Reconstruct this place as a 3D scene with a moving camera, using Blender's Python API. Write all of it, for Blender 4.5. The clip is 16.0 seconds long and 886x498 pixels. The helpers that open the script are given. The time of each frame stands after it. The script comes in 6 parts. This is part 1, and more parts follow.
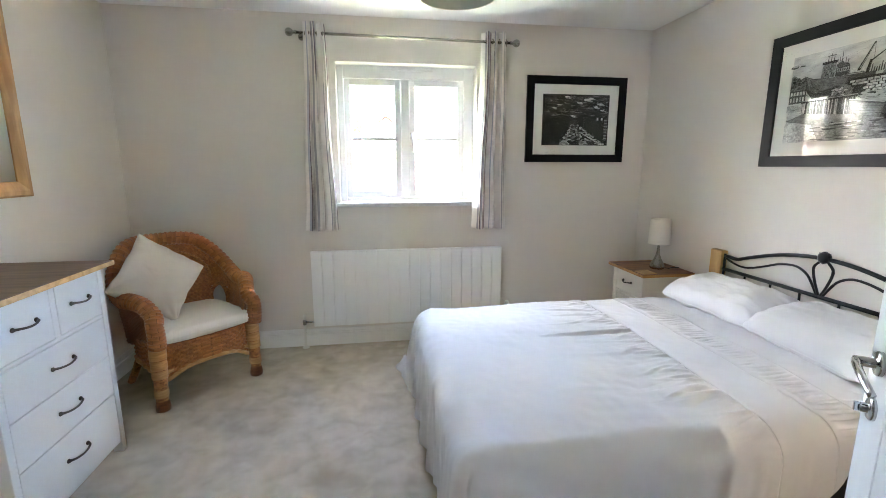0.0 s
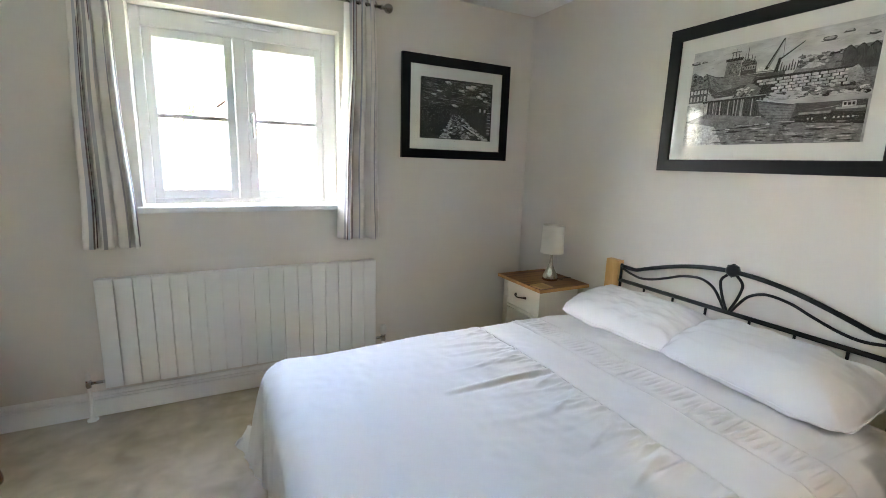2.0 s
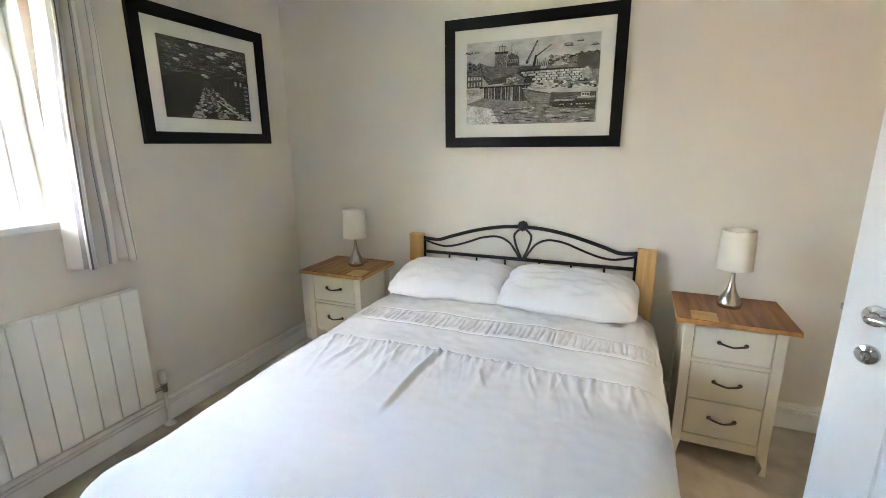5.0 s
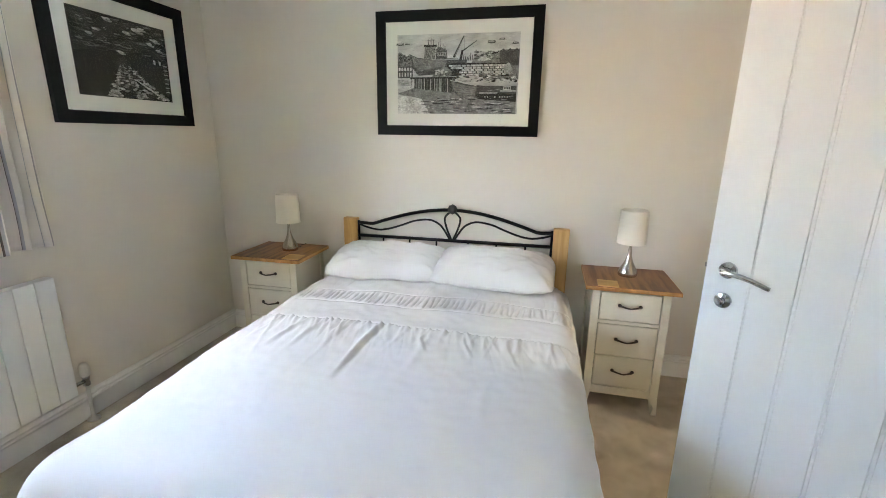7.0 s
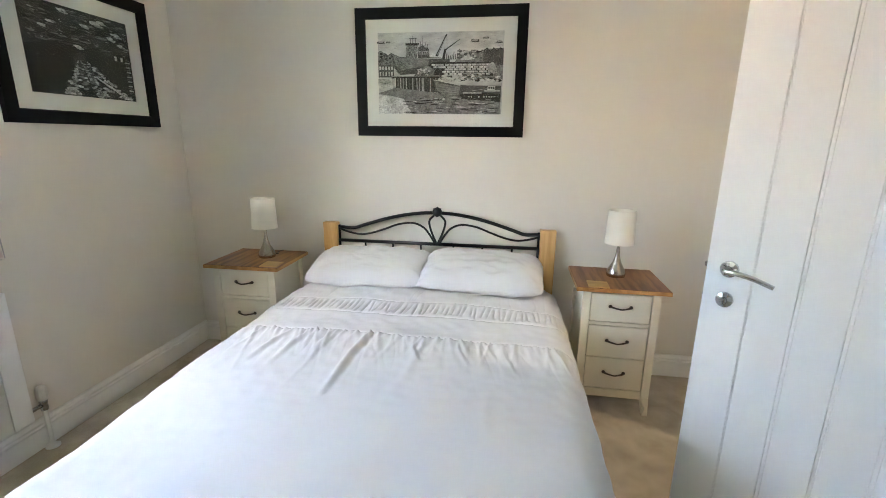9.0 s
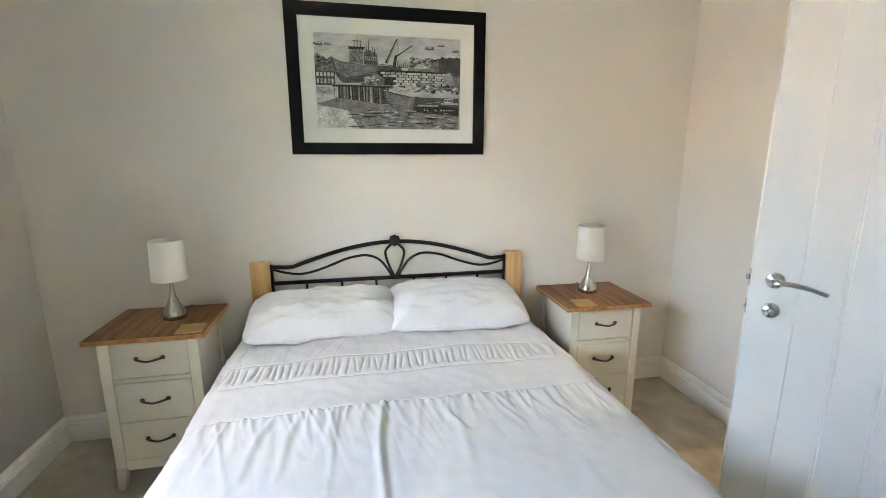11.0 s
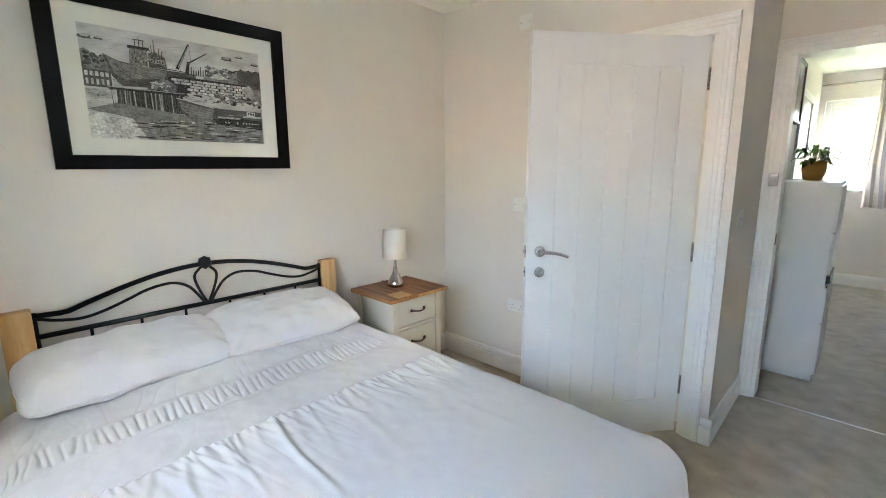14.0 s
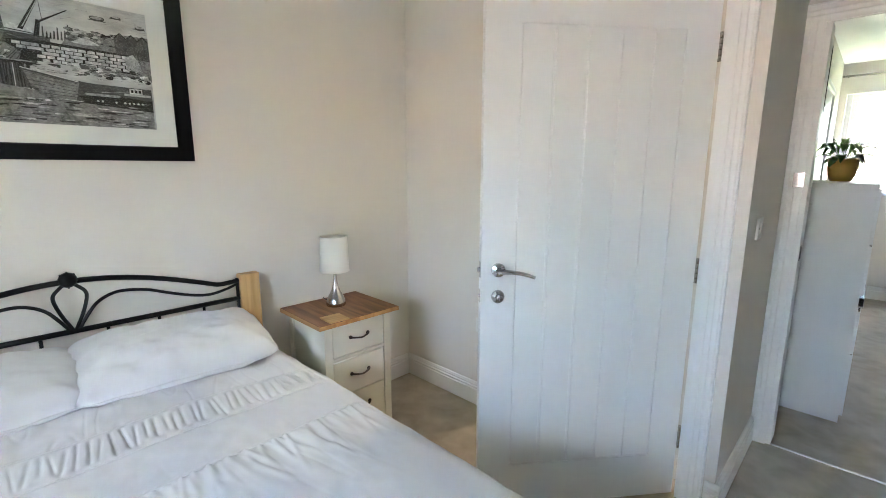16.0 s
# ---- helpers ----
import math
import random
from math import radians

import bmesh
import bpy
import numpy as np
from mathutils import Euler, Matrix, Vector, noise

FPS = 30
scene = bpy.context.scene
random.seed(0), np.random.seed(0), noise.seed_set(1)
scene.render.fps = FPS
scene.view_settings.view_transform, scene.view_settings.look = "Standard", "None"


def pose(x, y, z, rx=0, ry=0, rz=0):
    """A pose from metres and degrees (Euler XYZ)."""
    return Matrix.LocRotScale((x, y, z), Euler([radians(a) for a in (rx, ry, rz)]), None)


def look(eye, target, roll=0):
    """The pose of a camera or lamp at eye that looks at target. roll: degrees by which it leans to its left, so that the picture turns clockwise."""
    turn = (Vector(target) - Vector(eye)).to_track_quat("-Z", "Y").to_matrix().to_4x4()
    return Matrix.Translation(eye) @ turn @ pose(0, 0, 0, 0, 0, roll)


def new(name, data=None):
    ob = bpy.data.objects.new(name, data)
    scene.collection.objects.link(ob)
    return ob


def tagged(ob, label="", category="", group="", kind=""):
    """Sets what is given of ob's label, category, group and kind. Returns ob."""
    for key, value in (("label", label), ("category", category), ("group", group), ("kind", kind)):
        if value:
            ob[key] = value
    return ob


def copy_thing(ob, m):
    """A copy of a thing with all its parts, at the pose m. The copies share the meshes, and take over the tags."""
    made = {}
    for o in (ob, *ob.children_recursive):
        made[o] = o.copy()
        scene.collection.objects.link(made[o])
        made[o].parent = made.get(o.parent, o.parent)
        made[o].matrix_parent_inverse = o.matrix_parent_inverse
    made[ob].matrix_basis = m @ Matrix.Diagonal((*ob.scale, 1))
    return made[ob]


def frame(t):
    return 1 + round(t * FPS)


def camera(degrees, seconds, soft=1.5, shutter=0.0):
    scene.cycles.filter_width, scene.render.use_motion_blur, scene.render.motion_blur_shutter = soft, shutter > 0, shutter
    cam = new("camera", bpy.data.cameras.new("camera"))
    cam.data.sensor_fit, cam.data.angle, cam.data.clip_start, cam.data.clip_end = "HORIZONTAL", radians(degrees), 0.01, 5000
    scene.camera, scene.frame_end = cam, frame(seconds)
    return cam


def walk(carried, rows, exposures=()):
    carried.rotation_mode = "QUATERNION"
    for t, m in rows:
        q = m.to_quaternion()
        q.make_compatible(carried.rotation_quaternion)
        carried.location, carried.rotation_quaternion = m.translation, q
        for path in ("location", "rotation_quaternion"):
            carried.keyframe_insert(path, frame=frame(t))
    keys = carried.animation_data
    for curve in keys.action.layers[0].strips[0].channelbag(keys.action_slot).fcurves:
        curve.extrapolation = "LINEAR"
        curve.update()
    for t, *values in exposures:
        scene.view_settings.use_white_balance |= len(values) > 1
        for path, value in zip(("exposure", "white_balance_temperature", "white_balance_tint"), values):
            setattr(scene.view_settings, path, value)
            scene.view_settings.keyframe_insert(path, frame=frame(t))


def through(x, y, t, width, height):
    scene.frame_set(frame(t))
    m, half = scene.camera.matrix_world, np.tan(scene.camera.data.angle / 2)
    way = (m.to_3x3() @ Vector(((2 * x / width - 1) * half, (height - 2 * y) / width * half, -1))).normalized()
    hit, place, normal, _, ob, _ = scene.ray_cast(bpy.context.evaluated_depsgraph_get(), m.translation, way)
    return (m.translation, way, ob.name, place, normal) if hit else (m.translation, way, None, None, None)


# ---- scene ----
cam = camera(90.1, 16.0, 0.9)
PATH = [
    (0, (0.193, 0.308, 1.409), (0.491, 2.25, 1.038), 0.0),
    (0.5, (0.184, 0.47, 1.414), (0.627, 2.384, 1.044), 0.3),
    (1, (0.205, 0.67, 1.393), (0.807, 2.542, 1.025), 0.8),
    (1.5, (0.254, 0.804, 1.394), (0.998, 2.622, 1.019), 1.5),
    (2, (0.287, 0.972, 1.402), (1.183, 2.719, 1.023), 1.8),
    (2.5, (0.266, 1.127, 1.388), (1.322, 2.783, 1.008), 1.5),
    (3, (0.195, 1.287, 1.414), (1.413, 2.819, 1.002), 0.6),
    (3.5, (0.129, 1.434, 1.412), (1.522, 2.804, 0.983), -0.2),
    (4, (0.092, 1.546, 1.411), (1.644, 2.731, 0.976), -0.5),
    (4.5, (0.016, 1.609, 1.413), (1.719, 2.56, 0.97), -0.8),
    (5, (-0.108, 1.595, 1.419), (1.693, 2.334, 0.96), -0.5),
    (7.5, (-0.279, 1.612, 1.406), (1.618, 2.001, 0.907), 0.9),
    (8, (-0.273, 1.605, 1.409), (1.628, 1.982, 0.915), 0.8),
    (8.5, (-0.272, 1.617, 1.408), (1.633, 1.968, 0.913), 0.7),
    (9, (-0.225, 1.705, 1.392), (1.695, 1.981, 0.907), 0.7),
    (11.5, (0.166, 2.449, 1.4), (2.019, 1.807, 1.007), -0.1),
    (12, (0.209, 2.547, 1.384), (1.959, 1.654, 1.009), -0.2),
    (12.5, (0.18, 2.665, 1.408), (1.812, 1.573, 1.029), -0.4),
    (13, (0.147, 2.773, 1.402), (1.668, 1.526, 1.04), -0.2),
    (13.5, (0.131, 2.823, 1.392), (1.556, 1.466, 1.039), -0.0),
    (14, (0.119, 2.815, 1.4), (1.478, 1.393, 1.04), -0.3),
    (14.5, (0.122, 2.748, 1.389), (1.448, 1.289, 1.051), -0.1),
    (15, (0.124, 2.596, 1.396), (1.447, 1.138, 1.044), 0.2),
    (15.5, (0.154, 2.456, 1.368), (1.487, 1.007, 1.016), 0.4),
    (16, (0.256, 2.285, 1.377), (1.626, 0.873, 1.015), 0.1),
]
EXPOSURES = [(0.0, 6.76, 6200, 12), (2.5, 6.38, 6230, 10), (3.5, 6.42, 6320, 10), (5.0, 6.66, 6500, 9), (9.0, 6.68, 6500, 9), (12.5, 6.64, 6350, 8), (13.5, 6.60, 6300, 8), (14.5, 6.42, 6200, 9), (16.0, 6.53, 6050, 8)]
walk(cam, [(t, look(eye, target, roll)) for t, eye, target, roll in PATH], EXPOSURES)

# ---- world, sun and lamps ----
SUN_WAY = Vector((0.78, 0.04, -0.95)).normalized()
world = bpy.data.worlds.new("world")
scene.world = world
world.use_nodes = True
wn = world.node_tree.nodes
sky = wn.new("ShaderNodeTexSky")
sky.sky_type, sky.sun_disc = "NISHITA", False
sky.air_density, sky.dust_density, sky.ozone_density = 1.0, 5.5, 0.6
sky.sun_elevation = math.asin(-SUN_WAY.z)
sky.sun_rotation = math.atan2(-SUN_WAY.x, -SUN_WAY.y)
world.node_tree.links.new(sky.outputs[0], wn["Background"].inputs[0])
wn["Background"].inputs[1].default_value = 0.15

scene.cycles.max_bounces, scene.cycles.diffuse_bounces, scene.cycles.transparent_max_bounces = 12, 8, 16
sun_data = bpy.data.lights.new("sun", "SUN")
sun_data.energy, sun_data.angle, sun_data.color = 3.5, radians(0.5), (1.0, 0.96, 0.91)
sun = new("sun", sun_data)
sun.matrix_world = look((0, 0, 30), Vector((0, 0, 30)) + SUN_WAY)

# ---- materials ----
def nodes_of(name):
    m = bpy.data.materials.new(name)
    m.use_nodes = True
    t = m.node_tree
    return m, t, t.nodes["Principled BSDF"]


def paint(name, colour, rough=0.5, vary=0.06, scale=6.0, fine=250.0, bump=0.05, metal=0.0, depth=0.001, coat=0.0, sheen=0.0, random_tone=0.0, stretch=(1, 1, 1)):
    """A procedural surface: a base colour with broad and fine variation, and fine relief."""
    m, t, b = nodes_of(name)
    n, link = t.nodes, t.links.new
    where = n.new("ShaderNodeTexCoord")
    mapping = n.new("ShaderNodeMapping")
    mapping.inputs["Scale"].default_value = stretch
    link(where.outputs["Object"], mapping.inputs["Vector"])
    broad, grain = n.new("ShaderNodeTexNoise"), n.new("ShaderNodeTexNoise")
    broad.inputs["Scale"].default_value, grain.inputs["Scale"].default_value = scale, fine
    broad.inputs["Detail"].default_value, grain.inputs["Detail"].default_value = 4.0, 3.0
    for k in (broad, grain):
        link(mapping.outputs[0], k.inputs["Vector"])
    add = n.new("ShaderNodeMath")
    add.operation = "ADD"
    link(broad.outputs["Fac"], add.inputs[0])
    link(grain.outputs["Fac"], add.inputs[1])
    ramp = n.new("ShaderNodeMapRange")
    ramp.inputs["From Min"].default_value, ramp.inputs["From Max"].default_value = 0.6, 1.4
    ramp.inputs["To Min"].default_value, ramp.inputs["To Max"].default_value = 1 - vary, 1 + vary
    link(add.outputs[0], ramp.inputs["Value"])
    tone = ramp.outputs[0]
    if random_tone:
        info, rr, mul = n.new("ShaderNodeObjectInfo"), n.new("ShaderNodeMapRange"), n.new("ShaderNodeMath")
        rr.inputs["To Min"].default_value, rr.inputs["To Max"].default_value = 1 - random_tone, 1 + random_tone
        mul.operation = "MULTIPLY"
        link(info.outputs["Random"], rr.inputs["Value"])
        link(rr.outputs[0], mul.inputs[0])
        link(tone, mul.inputs[1])
        tone = mul.outputs[0]
    mix = n.new("ShaderNodeVectorMath")
    mix.operation = "SCALE"
    mix.inputs[0].default_value = colour
    link(tone, mix.inputs["Scale"])
    link(mix.outputs[0], b.inputs["Base Color"])
    rr = n.new("ShaderNodeMapRange")
    rr.inputs["To Min"].default_value, rr.inputs["To Max"].default_value = max(rough - 0.08, 0.02), min(rough + 0.08, 1)
    link(broad.outputs["Fac"], rr.inputs["Value"])
    link(rr.outputs[0], b.inputs["Roughness"])
    b.inputs["Metallic"].default_value = metal
    b.inputs["Coat Weight"].default_value = coat
    b.inputs["Sheen Weight"].default_value = sheen
    if bump:
        bp = n.new("ShaderNodeBump")
        bp.inputs["Strength"].default_value, bp.inputs["Distance"].default_value = bump, depth
        link(grain.outputs["Fac"], bp.inputs["Height"])
        link(bp.outputs[0], b.inputs["Normal"])
    return m


def wood(name, dark, light, rough=0.4, along=(1, 14, 14), scale=3.0, knots=True):
    m, t, b = nodes_of(name)
    n, link = t.nodes, t.links.new
    where, mapping = n.new("ShaderNodeTexCoord"), n.new("ShaderNodeMapping")
    mapping.inputs["Scale"].default_value = along
    link(where.outputs["Object"], mapping.inputs["Vector"])
    g = n.new("ShaderNodeTexNoise")
    g.inputs["Scale"].default_value, g.inputs["Detail"].default_value, g.inputs["Distortion"].default_value = scale, 6.0, 0.6
    link(mapping.outputs[0], g.inputs["Vector"])
    fine = n.new("ShaderNodeTexNoise")
    fine.inputs["Scale"].default_value = scale * 12
    link(mapping.outputs[0], fine.inputs["Vector"])
    r = n.new("ShaderNodeValToRGB")
    r.color_ramp.elements[0].position, r.color_ramp.elements[1].position = 0.36, 0.64
    r.color_ramp.elements[0].color, r.color_ramp.elements[1].color = (*dark, 1), (*light, 1)
    link(g.outputs["Fac"], r.inputs[0])
    colour = r.outputs[0]
    if knots:
        v = n.new("ShaderNodeTexVoronoi")
        v.inputs["Scale"].default_value = 5.0
        squash = n.new("ShaderNodeMapping")
        squash.inputs["Scale"].default_value = tuple(0.7 if a == 1 else 1.6 for a in along)
        link(where.outputs["Object"], squash.inputs["Vector"])
        link(squash.outputs[0], v.inputs["Vector"])
        k = n.new("ShaderNodeMapRange")
        k.inputs["From Min"].default_value, k.inputs["From Max"].default_value = 0.06, 0.12
        link(v.outputs["Distance"], k.inputs["Value"])
        mx = n.new("ShaderNodeMix")
        mx.data_type = "RGBA"
        link(k.outputs[0], mx.inputs["Factor"])
        mx.inputs["A"].default_value = (dark[0] * 0.45, dark[1] * 0.4, dark[2] * 0.4, 1)
        link(colour, mx.inputs["B"])
        colour = mx.outputs["Result"]
    link(colour, b.inputs["Base Color"])
    b.inputs["Roughness"].default_value = rough
    bp = n.new("ShaderNodeBump")
    bp.inputs["Strength"].default_value, bp.inputs["Distance"].default_value = 0.12, 0.001
    link(fine.outputs["Fac"], bp.inputs["Height"])
    link(bp.outputs[0], b.inputs["Normal"])
    return m


def glass_sheet(name, gloss=0.05, slant=0.9):
    """Thin clear glass: straight through, with a Fresnel mirror on top."""
    m = bpy.data.materials.new(name)
    m.use_nodes = True
    t = m.node_tree
    n, link = t.nodes, t.links.new
    n.clear()
    out, mix = n.new("ShaderNodeOutputMaterial"), n.new("ShaderNodeMixShader")
    facing, clear, shine = n.new("ShaderNodeLayerWeight"), n.new("ShaderNodeBsdfTransparent"), n.new("ShaderNodeBsdfGlossy")
    facing.inputs["Blend"].default_value = 0.5
    power, fres = n.new("ShaderNodeMath"), n.new("ShaderNodeMath")
    power.operation, fres.operation = "POWER", "MULTIPLY_ADD"
    power.inputs[1].default_value = 5.0
    fres.inputs[1].default_value, fres.inputs[2].default_value = slant, gloss
    link(facing.outputs["Facing"], power.inputs[0])
    link(power.outputs[0], fres.inputs[0])
    clear.inputs["Color"].default_value = (0.97, 0.98, 0.975, 1)
    shine.inputs["Roughness"].default_value = 0.01
    link(fres.outputs[0], mix.inputs[0])
    link(clear.outputs[0], mix.inputs[1])
    link(shine.outputs[0], mix.inputs[2])
    link(mix.outputs[0], out.inputs[0])
    return m


def cloth(name, colour, stripes=None, through=0.0, weave=900.0, vary=0.03):
    """Woven fabric; stripes run along the first UV coordinate as (start, colour)."""
    m, t, b = nodes_of(name)
    n, link = t.nodes, t.links.new
    where = n.new("ShaderNodeTexCoord")
    noise_a, noise_b = n.new("ShaderNodeTexNoise"), n.new("ShaderNodeTexNoise")
    noise_a.inputs["Scale"].default_value, noise_b.inputs["Scale"].default_value = 9.0, weave
    for k in (noise_a, noise_b):
        link(where.outputs["Object"], k.inputs["Vector"])
    r = n.new("ShaderNodeMapRange")
    r.inputs["To Min"].default_value, r.inputs["To Max"].default_value = 1 - vary, 1 + vary
    link(noise_a.outputs["Fac"], r.inputs["Value"])
    sc = n.new("ShaderNodeVectorMath")
    sc.operation = "SCALE"
    link(r.outputs[0], sc.inputs["Scale"])
    if stripes:
        uv, sep, ramp = n.new("ShaderNodeUVMap"), n.new("ShaderNodeSeparateXYZ"), n.new("ShaderNodeValToRGB")
        uv.uv_map = "UVMap"
        link(uv.outputs[0], sep.inputs[0])
        ramp.color_ramp.interpolation = "CONSTANT"
        e = ramp.color_ramp.elements
        e[0].position, e[0].color = 0.0, (*stripes[0][1], 1)
        e[1].position, e[1].color = stripes[1][0], (*stripes[1][1], 1)
        for p, c in stripes[2:]:
            k = e.new(p)
            k.color = (*c, 1)
        link(sep.outputs[0], ramp.inputs[0])
        link(ramp.outputs[0], sc.inputs[0])
    else:
        sc.inputs[0].default_value = colour
    link(sc.outputs[0], b.inputs["Base Color"])
    b.inputs["Roughness"].default_value = 0.85
    b.inputs["Sheen Weight"].default_value = 0.15
    bp = n.new("ShaderNodeBump")
    bp.inputs["Strength"].default_value, bp.inputs["Distance"].default_value = 0.15, 0.0005
    link(noise_b.outputs["Fac"], bp.inputs["Height"])
    link(bp.outputs[0], b.inputs["Normal"])
    if through:
        tr, mix = n.new("ShaderNodeBsdfTranslucent"), n.new("ShaderNodeMixShader")
        link(sc.outputs[0], tr.inputs["Color"])
        mix.inputs[0].default_value = through
        link(b.outputs[0], mix.inputs[1])
        link(tr.outputs[0], mix.inputs[2])
        link(mix.outputs[0], n["Material Output"].inputs[0])
    return m


WALL = paint("wall_emulsion", (0.735, 0.695, 0.64), 0.75, 0.025, 1.7, 320, 0.10, depth=0.0006)
CEILING = paint("ceiling_emulsion", (0.87, 0.865, 0.845), 0.85, 0.02, 1.5, 260, 0.12, depth=0.0006)
GLOSS_WHITE = paint("white_gloss_paint", (0.84, 0.83, 0.805), 0.32, 0.02, 4, 120, 0.03)
DOOR_WHITE = paint("white_door_paint", (0.83, 0.83, 0.825), 0.38, 0.015, 3, 500, 0.12, depth=0.0004)
UPVC = paint("white_window_paint", (0.72, 0.725, 0.72), 0.3, 0.015, 4, 150, 0.02)
RAD_WHITE = paint("radiator_enamel", (0.88, 0.88, 0.865), 0.32, 0.012, 5, 200, 0.02)
PLASTIC = paint("white_plastic", (0.78, 0.77, 0.73), 0.35, 0.015, 8, 200, 0.02)
CREAM = paint("cream_cabinet_paint", (0.74, 0.70, 0.60), 0.42, 0.03, 5, 140, 0.06, depth=0.0006)
CABINET_WHITE = paint("white_cabinet_paint", (0.76, 0.77, 0.77), 0.4, 0.025, 5, 140, 0.05, depth=0.0006)
# near-black that paints in the shade of drawer gaps and socket holes
GAP = paint("shadow_gap", (0.06, 0.055, 0.05), 0.9, 0.05)
BRONZE = paint("dark_bronze", (0.09, 0.075, 0.065), 0.32, 0.15, 30, 300, 0.08, metal=0.9)
CHROME = paint("polished_chrome", (0.60, 0.61, 0.63), 0.10, 0.02, 20, 200, 0.0, metal=1.0)
NICKEL = paint("brushed_nickel", (0.45, 0.43, 0.40), 0.22, 0.06, 20, 500, 0.06, metal=1.0, stretch=(1, 1, 12))
BLACK_IRON = paint("black_iron", (0.006, 0.006, 0.007), 0.34, 0.2, 20, 300, 0.06)
BLACK_FRAME = paint("black_stained_frame", (0.006, 0.006, 0.008), 0.42, 0.2, 8, 160, 0.10, stretch=(1, 1, 4))
BLACK_IRON.node_tree.nodes["Principled BSDF"].inputs["Specular IOR Level"].default_value = 0.3
BLACK_FRAME.node_tree.nodes["Principled BSDF"].inputs["Specular IOR Level"].default_value = 0.18
MAT_BOARD = paint("white_mat_board", (0.80, 0.79, 0.76), 0.85, 0.015, 6, 500, 0.05)
PINE_TOP = wood("stained_pine", (0.155, 0.062, 0.025), (0.315, 0.140, 0.055), 0.52, (9, 1, 9), 3.2)
DRESSER_TOP = wood("stained_pine_top", (0.175, 0.085, 0.042), (0.30, 0.162, 0.080), 0.38, (9, 1, 9), 3.2)
PINE_EDGE = wood("pale_pine_edge", (0.52, 0.30, 0.11), (0.70, 0.45, 0.20), 0.4, (9, 1, 9), 3.0, False)
# the light on the cabinet tops' edges, put into a paler, oranger pine
LIT_EDGE_PINE = wood("lit_pine_edge", (0.36, 0.165, 0.050), (0.55, 0.285, 0.10), 0.4, (9, 1, 9), 3.0, False)
PINE_POST = wood("pale_pine", (0.58, 0.33, 0.12), (0.72, 0.46, 0.20), 0.42, (10, 10, 1), 3.0)
OAK = wood("honey_oak", (0.42, 0.21, 0.075), (0.60, 0.34, 0.14), 0.4, (8, 8, 1.2), 3.0, False)
COASTER_WOOD = wood("pale_coaster_wood", (0.44, 0.25, 0.09), (0.58, 0.36, 0.15), 0.5, (12, 1, 12), 4.0, False)


def wicker(name, low, high):
    """Woven cane: short reeds of differing tone, brown in the hollows between them."""
    m, t, b = nodes_of(name)
    n, link = t.nodes, t.links.new
    where, reed, grain, r = n.new("ShaderNodeTexCoord"), n.new("ShaderNodeTexVoronoi"), n.new("ShaderNodeTexNoise"), n.new("ShaderNodeValToRGB")
    stretch = n.new("ShaderNodeMapping")
    stretch.inputs["Scale"].default_value = (1, 1, 1.9)
    link(where.outputs["Object"], stretch.inputs["Vector"])
    link(stretch.outputs[0], reed.inputs["Vector"])
    link(where.outputs["Object"], grain.inputs["Vector"])
    reed.inputs["Scale"].default_value, grain.inputs["Scale"].default_value = 48.0, 130.0
    sep, add = n.new("ShaderNodeSeparateColor"), n.new("ShaderNodeMath")
    add.operation = "MULTIPLY_ADD"
    link(reed.outputs["Color"], sep.inputs[0])
    link(sep.outputs[0], add.inputs[0])
    add.inputs[1].default_value = 0.55
    link(grain.outputs["Fac"], add.inputs[2])
    r.color_ramp.elements[0].position, r.color_ramp.elements[1].position = 0.40, 1.0
    r.color_ramp.elements[0].color, r.color_ramp.elements[1].color = (*low, 1), (*high, 1)
    link(add.outputs[0], r.inputs[0])
    link(r.outputs[0], b.inputs["Base Color"])
    b.inputs["Roughness"].default_value = 0.42
    bp = n.new("ShaderNodeBump")
    bp.inputs["Strength"].default_value, bp.inputs["Distance"].default_value = 0.5, 0.004
    link(reed.outputs["Distance"], bp.inputs["Height"])
    bp.invert = True
    link(bp.outputs[0], b.inputs["Normal"])
    return m


